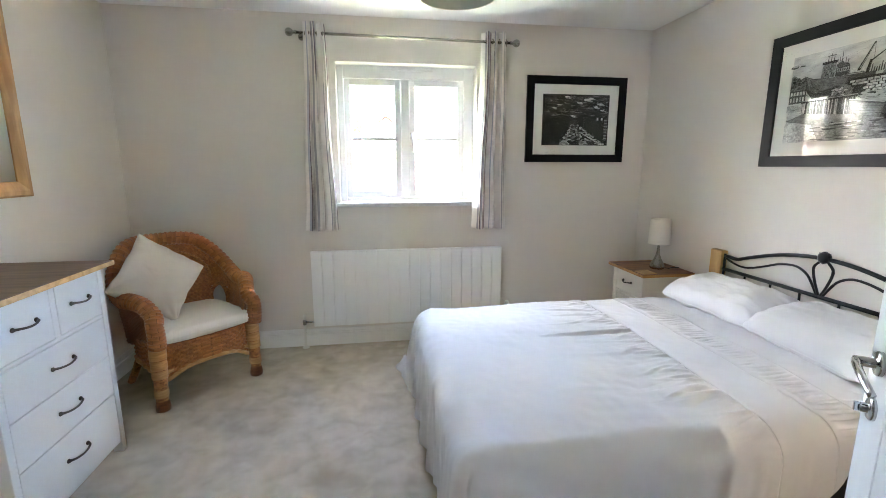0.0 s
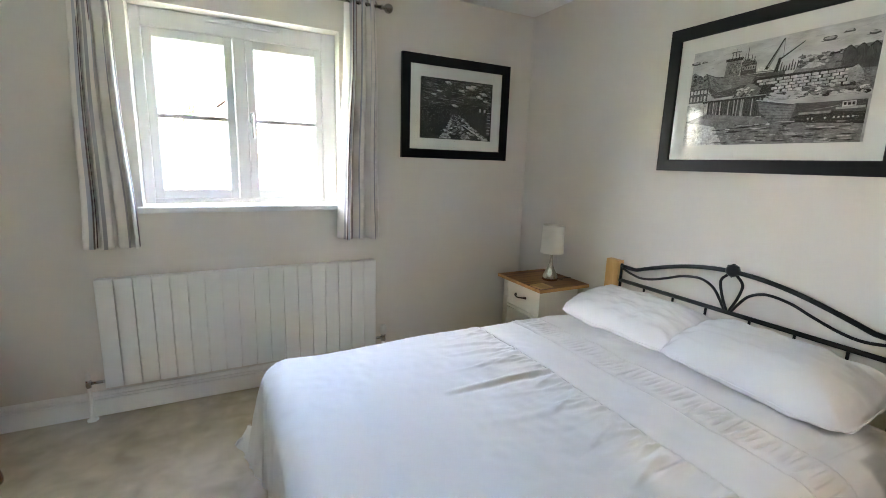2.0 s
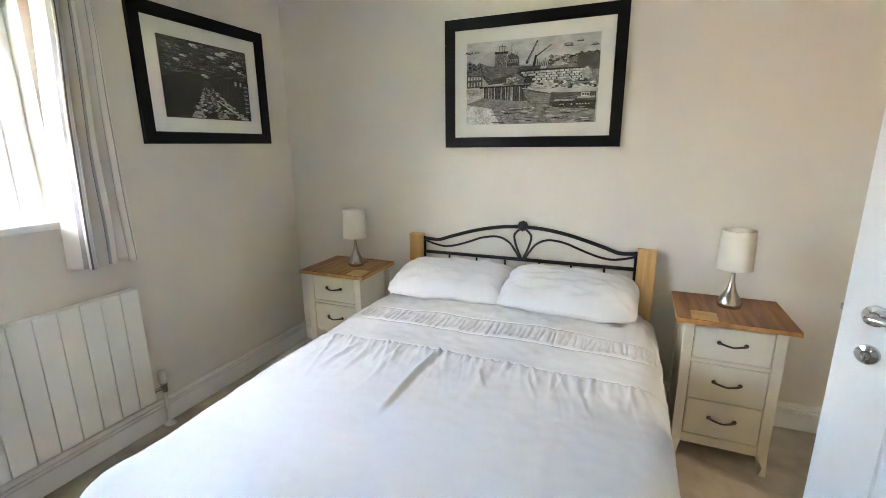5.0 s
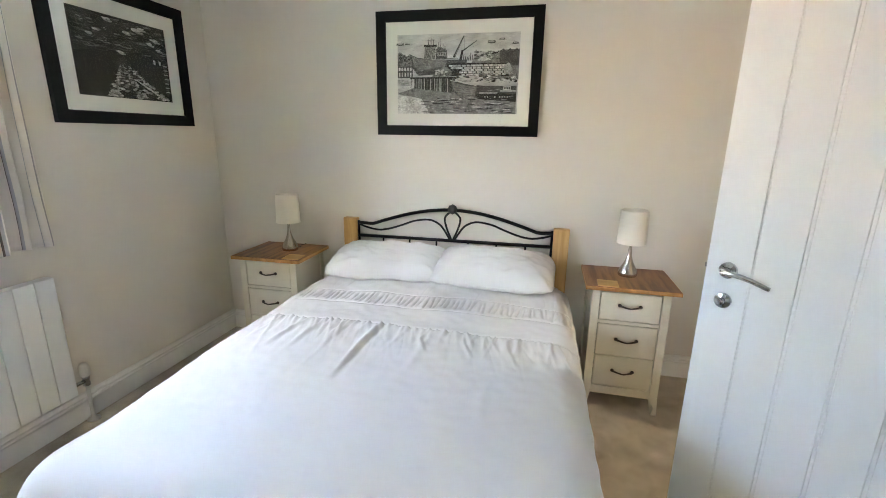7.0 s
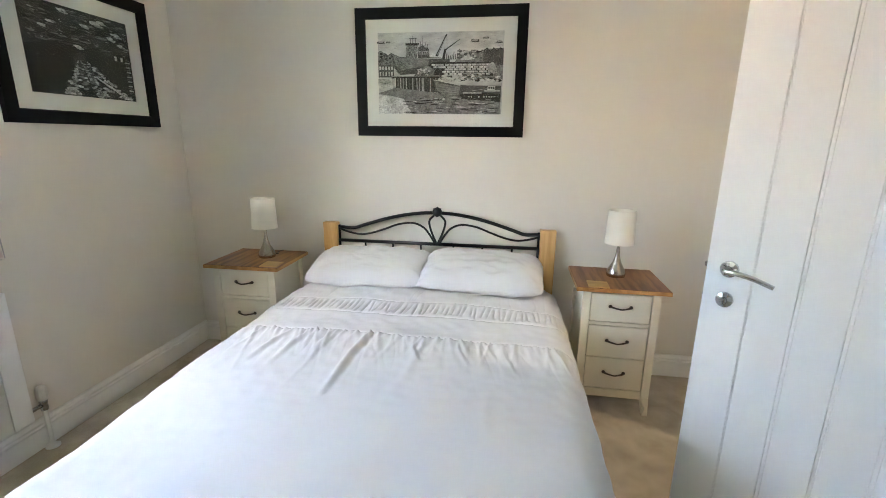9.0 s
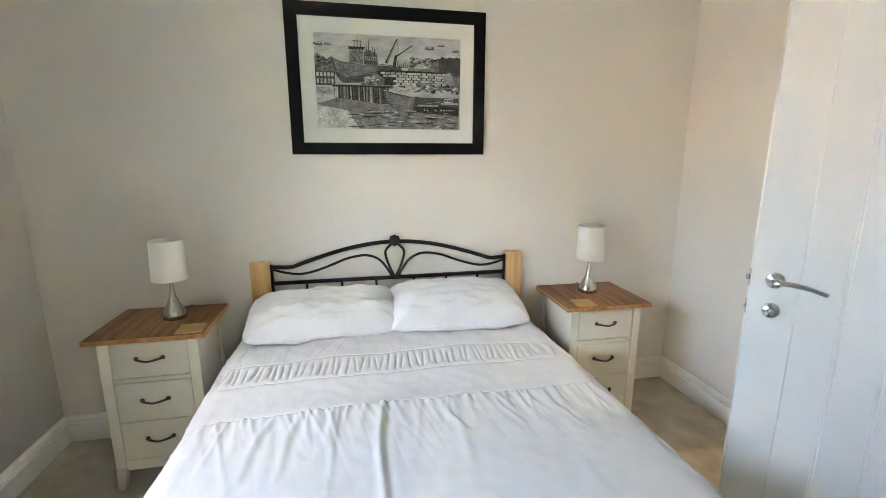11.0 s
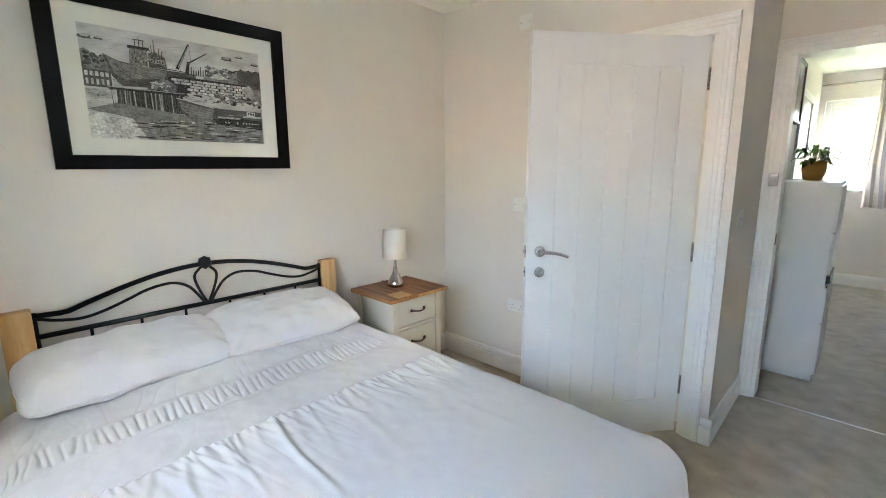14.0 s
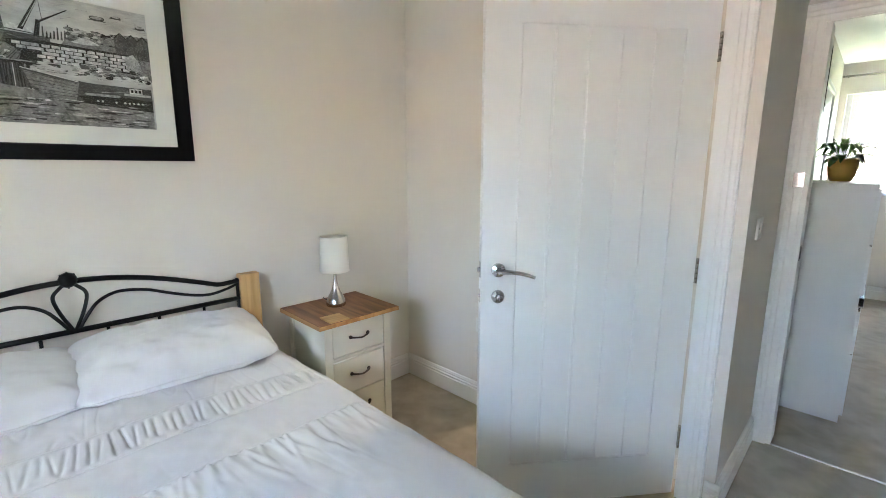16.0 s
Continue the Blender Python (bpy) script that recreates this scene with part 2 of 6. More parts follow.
def weave(name, across, up, low=(0.32, 0.104, 0.029), high=(0.48, 0.178, 0.055)):
    """Plain weave: rows of flat reeds passing over every second stake, laid out on the UV map."""
    m, t, b = nodes_of(name)
    n, link = t.nodes, t.links.new
    uv, size, brick, grain, mix = n.new("ShaderNodeUVMap"), n.new("ShaderNodeMapping"), n.new("ShaderNodeTexBrick"), n.new("ShaderNodeTexNoise"), n.new("ShaderNodeVectorMath")
    uv.uv_map = "UVMap"
    size.inputs["Scale"].default_value = (across, up, 1)
    link(uv.outputs[0], size.inputs["Vector"])
    link(size.outputs[0], brick.inputs["Vector"])
    for key, value in (("Scale", 1.0), ("Brick Width", 1.0), ("Row Height", 1.0), ("Mortar Size", 0.055), ("Mortar Smooth", 1.0), ("Bias", 0.1)):
        brick.inputs[key].default_value = value
    brick.inputs["Color1"].default_value, brick.inputs["Color2"].default_value = (*low, 1), (*high, 1)
    brick.inputs["Mortar"].default_value = (0.23, 0.078, 0.022, 1)
    where, r = n.new("ShaderNodeTexCoord"), n.new("ShaderNodeMapRange")
    grain.inputs["Scale"].default_value = 40.0
    link(where.outputs["Object"], grain.inputs["Vector"])
    r.inputs["To Min"].default_value, r.inputs["To Max"].default_value = 0.7, 1.3
    link(grain.outputs["Fac"], r.inputs["Value"])
    mix.operation = "SCALE"
    link(brick.outputs["Color"], mix.inputs[0])
    link(r.outputs[0], mix.inputs["Scale"])
    link(mix.outputs[0], b.inputs["Base Color"])
    b.inputs["Roughness"].default_value = 0.42
    bp = n.new("ShaderNodeBump")
    bp.inputs["Strength"].default_value, bp.inputs["Distance"].default_value = 0.6, 0.003
    bp.invert = True
    link(brick.outputs["Fac"], bp.inputs["Height"])
    link(bp.outputs[0], b.inputs["Normal"])
    return m


WEAVE_APRON, WEAVE_BACK, WEAVE_ARM, WEAVE_RIM = weave("apron_weave", 60, 14), weave("back_weave", 40, 40), weave("arm_weave", 14, 24), weave("rim_weave", 1, 1)
WICKER = wicker("honey_wicker", (0.20, 0.062, 0.016), (0.52, 0.215, 0.068))
WICKER_DARK = wicker("dark_wicker", (0.13, 0.04, 0.012), (0.26, 0.09, 0.028))
CANE = wood("pale_cane_wrap", (0.46, 0.22, 0.08), (0.62, 0.34, 0.14), 0.4, (9, 9, 60), 1.4, False)
LINEN = cloth("white_cotton", (0.67, 0.67, 0.685), vary=0.012)
PILLOW_CLOTH = cloth("white_pillow_cotton", (0.68, 0.675, 0.68), vary=0.012)
CREAM_CLOTH = cloth("cream_canvas", (0.74, 0.71, 0.64), weave=500, vary=0.04)
TAUPE_CLOTH = cloth("taupe_linen", (0.60, 0.56, 0.51), weave=450, vary=0.05)
SHADE = cloth("ivory_lampshade", (0.90, 0.86, 0.78), through=0.22, weave=700)
SHADE.node_tree.nodes["Principled BSDF"].inputs["Roughness"].default_value = 0.42
PENDANT = cloth("grey_green_drum_shade", (0.62, 0.63, 0.56), through=0.4, weave=600)
IVORY, GREY, DARK, BLUE, MAUVE = (0.85, 0.805, 0.77), (0.42, 0.40, 0.41), (0.15, 0.12, 0.125), (0.50, 0.50, 0.55), (0.46, 0.37, 0.36)
STRIPES = []
for base in (0.0, 0.34, 0.67):
    for p, c in ((0.0, IVORY), (0.070, GREY), (0.086, IVORY), (0.132, BLUE), (0.152, DARK), (0.162, IVORY), (0.228, MAUVE), (0.250, DARK), (0.261, IVORY)):
        STRIPES.append((base + p, c))
CURTAIN = cloth("striped_curtain_cotton", IVORY, STRIPES, through=0.18, weave=600)
CURTAIN_PLAIN = cloth("grey_striped_cotton", IVORY, [(0.0, IVORY), (0.3, GREY), (0.36, IVORY), (0.6, BLUE), (0.68, IVORY)], through=0.22, weave=600)
GLASS = glass_sheet("window_glass")
PICTURE_GLASS = glass_sheet("picture_glass", 0.022, 0.45)
STRIP = paint("pale_threshold_metal", (0.74, 0.72, 0.69), 0.42, 0.06, 30, 300, 0.05, metal=0.5)
MIRROR = paint("silvered_mirror", (0.86, 0.87, 0.86), 0.02, 0.0, bump=0, metal=1.0)
GOLD = paint("brushed_gold", (0.62, 0.38, 0.12), 0.3, 0.08, 20, 300, 0.05, metal=1.0)
LEAF = paint("plant_leaf", (0.13, 0.24, 0.06), 0.4, 0.3, 25, 120, 0.1, random_tone=0.25)
SOIL = paint("potting_soil", (0.04, 0.03, 0.02), 0.95, 0.3, 40, 200, 0.6, depth=0.004)
BLACK_SCREEN = paint("black_screen", (0.01, 0.01, 0.012), 0.22, 0.05, bump=0)
TILE = paint("clay_roof_tile", (0.31, 0.225, 0.175), 0.8, 0.25, 1.2, 14, 0.4, depth=0.02)
RENDER_WALL = paint("cream_render", (0.68, 0.665, 0.63), 0.9, 0.08, 0.6, 30, 0.3, depth=0.005)
GRASS = paint("lawn", (0.095, 0.11, 0.055), 0.95, 0.35, 0.3, 12, 0.4, depth=0.02)
FOLIAGE = paint("tree_foliage", (0.075, 0.125, 0.03), 0.75, 0.35, 1.5, 12, 0.2, depth=0.01)
BARK = paint("tree_bark", (0.12, 0.09, 0.06), 0.9, 0.25, 3, 30, 0.5, depth=0.01)
DARK_VOID = paint("dark_glass", (0.03, 0.035, 0.045), 0.1, 0.1, bump=0)
PORCELAIN = paint("bathroom_wall", (0.72, 0.66, 0.55), 0.5, 0.03, 2, 200, 0.05)


def carpet_material():
    """Cut-pile carpet: mottled by the lie of the pile, with a fine tuft relief."""
    m, t, b = nodes_of("beige_carpet")
    n, link = t.nodes, t.links.new
    where = n.new("ShaderNodeTexCoord")
    def noise_at(scale, detail, distort=0.0):
        k = n.new("ShaderNodeTexNoise")
        k.inputs["Scale"].default_value, k.inputs["Detail"].default_value, k.inputs["Distortion"].default_value = scale, detail, distort
        link(where.outputs["Object"], k.inputs["Vector"])
        return k.outputs["Fac"]
    patch, mott, tuft = noise_at(2.6, 3, 0.5), noise_at(9.0, 4, 0.3), noise_at(330.0, 2)
    def times(a, k):
        x = n.new("ShaderNodeMath")
        x.operation = "MULTIPLY"
        link(a, x.inputs[0])
        x.inputs[1].default_value = k
        return x.outputs[0]
    def plus(a, c):
        x = n.new("ShaderNodeMath")
        link(a, x.inputs[0])
        link(c, x.inputs[1])
        return x.outputs[0]
    total = plus(plus(times(patch, 0.36), times(mott, 0.40)), times(tuft, 0.24))
    r = n.new("ShaderNodeValToRGB")
    r.color_ramp.elements[0].position, r.color_ramp.elements[1].position = 0.36, 0.62
    r.color_ramp.elements[0].color, r.color_ramp.elements[1].color = (0.320, 0.264, 0.192, 1), (0.555, 0.488, 0.395, 1)
    link(total, r.inputs[0])
    link(r.outputs[0], b.inputs["Base Color"])
    b.inputs["Roughness"].default_value = 0.95
    b.inputs["Sheen Weight"].default_value = 0.25
    bp = n.new("ShaderNodeBump")
    bp.inputs["Strength"].default_value, bp.inputs["Distance"].default_value = 0.5, 0.004
    link(tuft, bp.inputs["Height"])
    link(bp.outputs[0], b.inputs["Normal"])
    return m


CARPET = carpet_material()


# ---- mesh helpers ----
def part(name, bm, material, parent=None, label="", smooth=False):
    """Links a bmesh as one mesh object, under a thing or part if one is given."""
    me = bpy.data.meshes.new(name)
    bmesh.ops.recalc_face_normals(bm, faces=bm.faces[:])
    if smooth:
        for f in bm.faces:
            f.smooth = True
    bm.to_mesh(me)
    bm.free()
    me.materials.append(material)
    ob = new(name, me)
    if parent:
        ob.parent = parent
    if label:
        ob["label"] = label
    return ob


def thing(name, m, label, category, group="", kind=""):
    ob = new(name)
    ob.empty_display_size = 0.1
    ob.matrix_world = m
    return tagged(ob, label, category, group, kind)


def box(bm, a, b, bevel=0.0, segments=2):
    (x0, y0, z0), (x1, y1, z1) = a, b
    vs = [bm.verts.new(p) for p in ((x0, y0, z0), (x1, y0, z0), (x1, y1, z0), (x0, y1, z0), (x0, y0, z1), (x1, y0, z1), (x1, y1, z1), (x0, y1, z1))]
    fs = [bm.faces.new([vs[i] for i in q]) for q in ((3, 2, 1, 0), (4, 5, 6, 7), (0, 1, 5, 4), (1, 2, 6, 5), (2, 3, 7, 6), (3, 0, 4, 7))]
    if bevel:
        edges = list({e for f in fs for e in f.edges})
        bmesh.ops.bevel(bm, geom=edges, offset=bevel, segments=segments, affect="EDGES", profile=0.5)
    return bm


def boxes(*pairs, bevel=0.0):
    bm = bmesh.new()
    for a, b in pairs:
        box(bm, a, b, bevel)
    return bm


def prism(bm, outline, place, d0, d1):
    """A closed outline of (u, v), pushed from d0 to d1; place(u, v, d) gives the point."""
    lo = [bm.verts.new(place(u, v, d0)) for u, v in outline]
    hi = [bm.verts.new(place(u, v, d1)) for u, v in outline]
    k = len(outline)
    bm.faces.new(lo)
    bm.faces.new(hi[::-1])
    for i in range(k):
        bm.faces.new((lo[i], hi[i], hi[(i + 1) % k], lo[(i + 1) % k]))
    return bm


def tube(bm, points, radius, n=8, closed=False, caps=True):
    """A round bar swept along points; radius is a number or a function of 0..1."""
    pts = [Vector(p) for p in points]
    k = len(pts)
    rings, last = [], None
    for i, p in enumerate(pts):
        a = pts[(i - 1) % k] if closed or i else p
        c = pts[(i + 1) % k] if closed or i < k - 1 else p
        way = (c - a).normalized()
        if last is None:
            side = way.orthogonal().normalized()
        else:
            side = (last - way * last.dot(way)).normalized()
        last = side
        up = way.cross(side)
        r = radius(i / max(k - 1, 1)) if callable(radius) else radius
        rings.append([bm.verts.new(p + (side * math.cos(q) + up * math.sin(q)) * r) for q in (math.tau * j / n for j in range(n))])
    for i in range(k if closed else k - 1):
        a, c = rings[i], rings[(i + 1) % k]
        for j in range(n):
            bm.faces.new((a[j], a[(j + 1) % n], c[(j + 1) % n], c[j]))
    if caps and not closed:
        bm.faces.new(rings[0][::-1])
        bm.faces.new(rings[-1])
    return bm


def lathe(bm, profile, n=32, at=(0, 0, 0), caps=True):
    """A turned shape round z from (radius, height) pairs."""
    ox, oy, oz = at
    rings = [[bm.verts.new((ox + r * math.cos(math.tau * j / n), oy + r * math.sin(math.tau * j / n), oz + z)) for j in range(n)] for r, z in profile]
    for a, c in zip(rings, rings[1:]):
        for j in range(n):
            bm.faces.new((a[j], a[(j + 1) % n], c[(j + 1) % n], c[j]))
    if caps:
        bm.faces.new(rings[0][::-1])
        bm.faces.new(rings[-1])
    return bm


def sheet(bm, f, nu, nv, wrap=False, uv=False):
    """A grid of f(u, v), u and v from 0 to 1."""
    cols = nu if wrap else nu + 1
    vs = [[bm.verts.new(f(i / nu, j / nv)) for j in range(nv + 1)] for i in range(cols)]
    layer = bm.loops.layers.uv.new("UVMap") if uv else None
    for i in range(nu):
        for j in range(nv):
            face = bm.faces.new((vs[i][j], vs[(i + 1) % cols][j], vs[(i + 1) % cols][j + 1], vs[i][j + 1]))
            if uv:
                for loop, (a, c) in zip(face.loops, ((i, j), (i + 1, j), (i + 1, j + 1), (i, j + 1))):
                    loop[layer].uv = (a / nu, c / nv)
    return vs


def smooth_path(points, steps=8):
    """A Catmull-Rom curve through the points."""
    p = [Vector(q) for q in points]
    p = [p[0] * 2 - p[1], *p, p[-1] * 2 - p[-2]]
    out = []
    for i in range(1, len(p) - 2):
        for s in range(steps):
            t = s / steps
            a, b, c, d = p[i - 1], p[i], p[i + 1], p[i + 2]
            out.append(0.5 * (2 * b + (c - a) * t + (2 * a - 5 * b + 4 * c - d) * t * t + (3 * b - a - 3 * c + d) * t ** 3))
    out.append(p[-2])
    return out


def setting(name, bm, material, label, category, smooth=False):
    return tagged(part(name, bm, material, smooth=smooth), label, category, kind="structure")


def smoothstep(a, b, x):
    t = min(max((x - a) / (b - a), 0), 1)
    return t * t * (3 - 2 * t)


# ---- the shell of the rooms ----
NORTH, EAST, SOUTH, WEST, TOP = 3.76, 2.40, 0.405, -1.55, 2.455
RETURN, HALL = 0.566, -0.32          # the wall with the switch; the wall with the second doorway
FAR = -4.2                           # the far wall of the room behind
WX0, WX1, WZ0, WZ1 = -0.065, 0.98, 1.10, 2.147      # window opening
DX0, DX1, DZ = 0.680, 1.600, 2.0                    # first doorway
HX0, HX1 = -0.28, 0.503                             # second doorway
VX0, VX1, VZ0, VZ1 = -0.12, 0.60, 1.10, 2.15        # far window

setting("floor", boxes(((-2.9, FAR - 0.3, -0.25), (2.7, NORTH + 0.3, 0))), CARPET, "beige cut-pile carpet with paler brushed patches", "floor")
setting("ceiling", boxes(((-2.9, FAR - 0.3, TOP), (2.7, NORTH + 0.3, TOP + 0.2))), CEILING, "smooth white painted plaster ceiling", "ceiling")
setting("wall_north", boxes(
    ((WEST - 0.2, NORTH, 0), (WX0, NORTH + 0.3, TOP)), ((WX1, NORTH, 0), (EAST + 0.2, NORTH + 0.3, TOP)),
    ((WX0, NORTH, 0), (WX1, NORTH + 0.3, WZ0)), ((WX0, NORTH, WZ1), (WX1, NORTH + 0.3, TOP))), WALL, "warm grey painted wall with a recessed window", "wall")
setting("wall_east", boxes(((EAST, -1.8, 0), (EAST + 0.2, NORTH, TOP))), WALL, "warm grey painted wall behind the bed", "wall")
setting("wall_west", boxes(((WEST - 0.2, SOUTH - 0.12, 0), (WEST, NORTH, TOP))), WALL, "warm grey painted wall with a mirror", "wall")
setting("wall_south", boxes(
    ((RETURN, SOUTH - 0.12, 0), (DX0, SOUTH, TOP)), ((DX1, SOUTH - 0.12, 0), (EAST, SOUTH, TOP)),
    ((DX0, SOUTH - 0.12, DZ), (DX1, SOUTH, TOP))), WALL, "warm grey painted wall with an open white door", "wall")
setting("wall_entry_east", boxes(((RETURN, HALL, 0), (0.78, SOUTH - 0.12, TOP))), WALL, "short painted wall with a light switch", "wall")
setting("wall_south_west", boxes(((WEST, SOUTH - 0.12, 0), (-0.40, SOUTH, TOP))), WALL, "plain painted wall", "wall")
setting("wall_entry_west", boxes(((-0.52, HALL, 0), (-0.40, SOUTH - 0.12, TOP))), WALL, "plain painted wall of the entry", "wall")
setting("wall_hall", boxes(
    ((-2.8, HALL - 0.12, 0), (HX0, HALL, TOP)), ((HX1, HALL - 0.12, 0), (0.78, HALL, TOP)),
    ((HX0, HALL - 0.12, DZ), (HX1, HALL, TOP))), WALL, "painted wall with a doorway to the next room", "wall")
setting("wall_next_east", boxes(((0.66, FAR, 0), (0.78, HALL - 0.12, TOP))), WALL, "pale painted wall of the next room", "wall")
setting("wall_next_west", boxes(((-2.8, FAR, 0), (-2.6, HALL - 0.12, TOP))), WALL, "plain painted wall of the next room", "wall")
setting("wall_next_south", boxes(
    ((-2.8, FAR - 0.3, 0), (VX0, FAR, TOP)), ((VX1, FAR - 0.3, 0), (0.78, FAR, TOP)),
    ((VX0, FAR - 0.3, 0), (VX1, FAR, VZ0)), ((VX0, FAR - 0.3, VZ1), (VX1, FAR, TOP))), WALL, "pale painted wall with a window in the next room", "wall")
setting("wall_washroom_south", boxes(((0.78, -1.8, 0), (EAST, -1.6, TOP))), PORCELAIN, "plain cream wall behind the open door", "wall")

SKIRT = ((0, 0), (0.018, 0), (0.018, 0.092), (0.0135, 0.096), (0.0155, 0.104), (0.0155, 0.109), (0.0105, 0.113), (0.0105, 0.121), (0.006, 0.133), (0, 0.137))
ARCH = ((0, 0), (0.012, 0), (0.014, 0.012), (0.014, 0.026), (0.017, 0.030), (0.017, 0.046), (0.021, 0.052), (0.021, 0.066), (0.017, 0.072), (0.017, 0.078), (0, 0.078))


def skirting(a, b, inward):
    """A moulded skirting board from a to b at the floor, standing out along inward."""
    a, b, w = Vector((*a, 0)), Vector((*b, 0)), Vector((*inward, 0))
    way = (b - a).normalized()
    bm = prism(bmesh.new(), SKIRT, lambda u, v, d: a + w * u + way * d + Vector((0, 0, v)), 0, (b - a).length)
    return setting("baseboard", bm, GLOSS_WHITE, "white moulded skirting board", "skirting board")


skirting((WEST, NORTH), (EAST, NORTH), (0, -1))
skirting((EAST, SOUTH + 0.018), (EAST, NORTH - 0.018), (-1, 0))
skirting((DX1 + 0.078, SOUTH), (EAST, SOUTH), (0, 1))
skirting((RETURN - 0.018, SOUTH), (DX0 - 0.078, SOUTH), (0, 1))
skirting((RETURN, HALL + 0.022), (RETURN, SOUTH), (-1, 0))
skirting((WEST, SOUTH + 0.018), (WEST, NORTH - 0.018), (1, 0))
skirting((WEST, SOUTH), (-0.40, SOUTH), (0, 1))
skirting((-2.6, FAR), (0.66, FAR), (0, 1))
skirting((0.66, -2.428), (0.66, HALL - 0.12), (-1, 0))
skirting((0.66, FAR + 0.018), (0.66, -3.372), (-1, 0))


def door_case(name, x0, x1, face, out, deep, label):
    """Lining, stops and moulded architraves of a doorway in a wall along x; out is +1 or -1."""
    case = thing(name, pose(0, 0, 0), label, "door frame", kind="structure")
    y0, y1 = sorted((face, face - out * deep))
    for s, xa, xb in ((0, x0 - 0.002, x0 + 0.028), (1, x1 - 0.028, x1 + 0.002)):
        part("lining", boxes(((xa, y0 - 0.001, 0), (xb, y1 + 0.001, DZ)), bevel=0.002), GLOSS_WHITE, case)
    part("lining_head", boxes(((x0 + 0.0285, y0 - 0.001, DZ - 0.012), (x1 - 0.0285, y1 + 0.001, DZ + 0.002)), bevel=0.002), GLOSS_WHITE, case)
    for side, yy, o in ((0, face, out), (1, face - out * deep, -out)):
        for s, edge in ((-1, x0 + 0.006), (1, x1 - 0.006)):
            bm = prism(bmesh.new(), ARCH, lambda u, v, d: Vector((edge + s * v, yy + o * u, d)), 0, DZ + 0.004)
            part("architrave", bm, GLOSS_WHITE, case)
        bm = prism(bmesh.new(), ARCH, lambda u, v, d: Vector((d, yy + o * (u + 0.0015), DZ - 0.008 + v)), x0 - 0.072, x1 + 0.072)
        part("architrave_head", bm, GLOSS_WHITE, case)
    return case


door_case("door_frame_1", DX0, DX1, SOUTH, 1, 0.12, "white moulded architrave round the open door")
case_two = door_case("door_frame_2", HX0, HX1, HALL, 1, 0.12, "white moulded architrave round the open doorway")
for z in (0.985,):
    part("latch_plate", boxes(((HX1 - 0.0315, HALL - 0.050, z - 0.035), (HX1 - 0.0285, HALL - 0.012, z + 0.035)), ((HX1 - 0.034, HALL - 0.042, z - 0.028), (HX1 - 0.031, HALL - 0.020, z + 0.028)), bevel=0.001), CHROME, case_two, "bright chrome latch plate")
part("latch_keep", boxes(((0.491, HALL + 0.0222, 1.292), (0.533, HALL + 0.030, 1.358)), ((0.500, HALL + 0.0295, 1.304), (0.524, HALL + 0.040, 1.346)), bevel=0.002), CHROME, case_two, "bright chrome latch keep")
part("threshold_strip", boxes(((HX0 + 0.03, HALL - 0.014, 0.0), (HX1 - 0.03, HALL - 0.002, 0.005)), bevel=0.002), STRIP, case_two, "slim metal carpet strip")


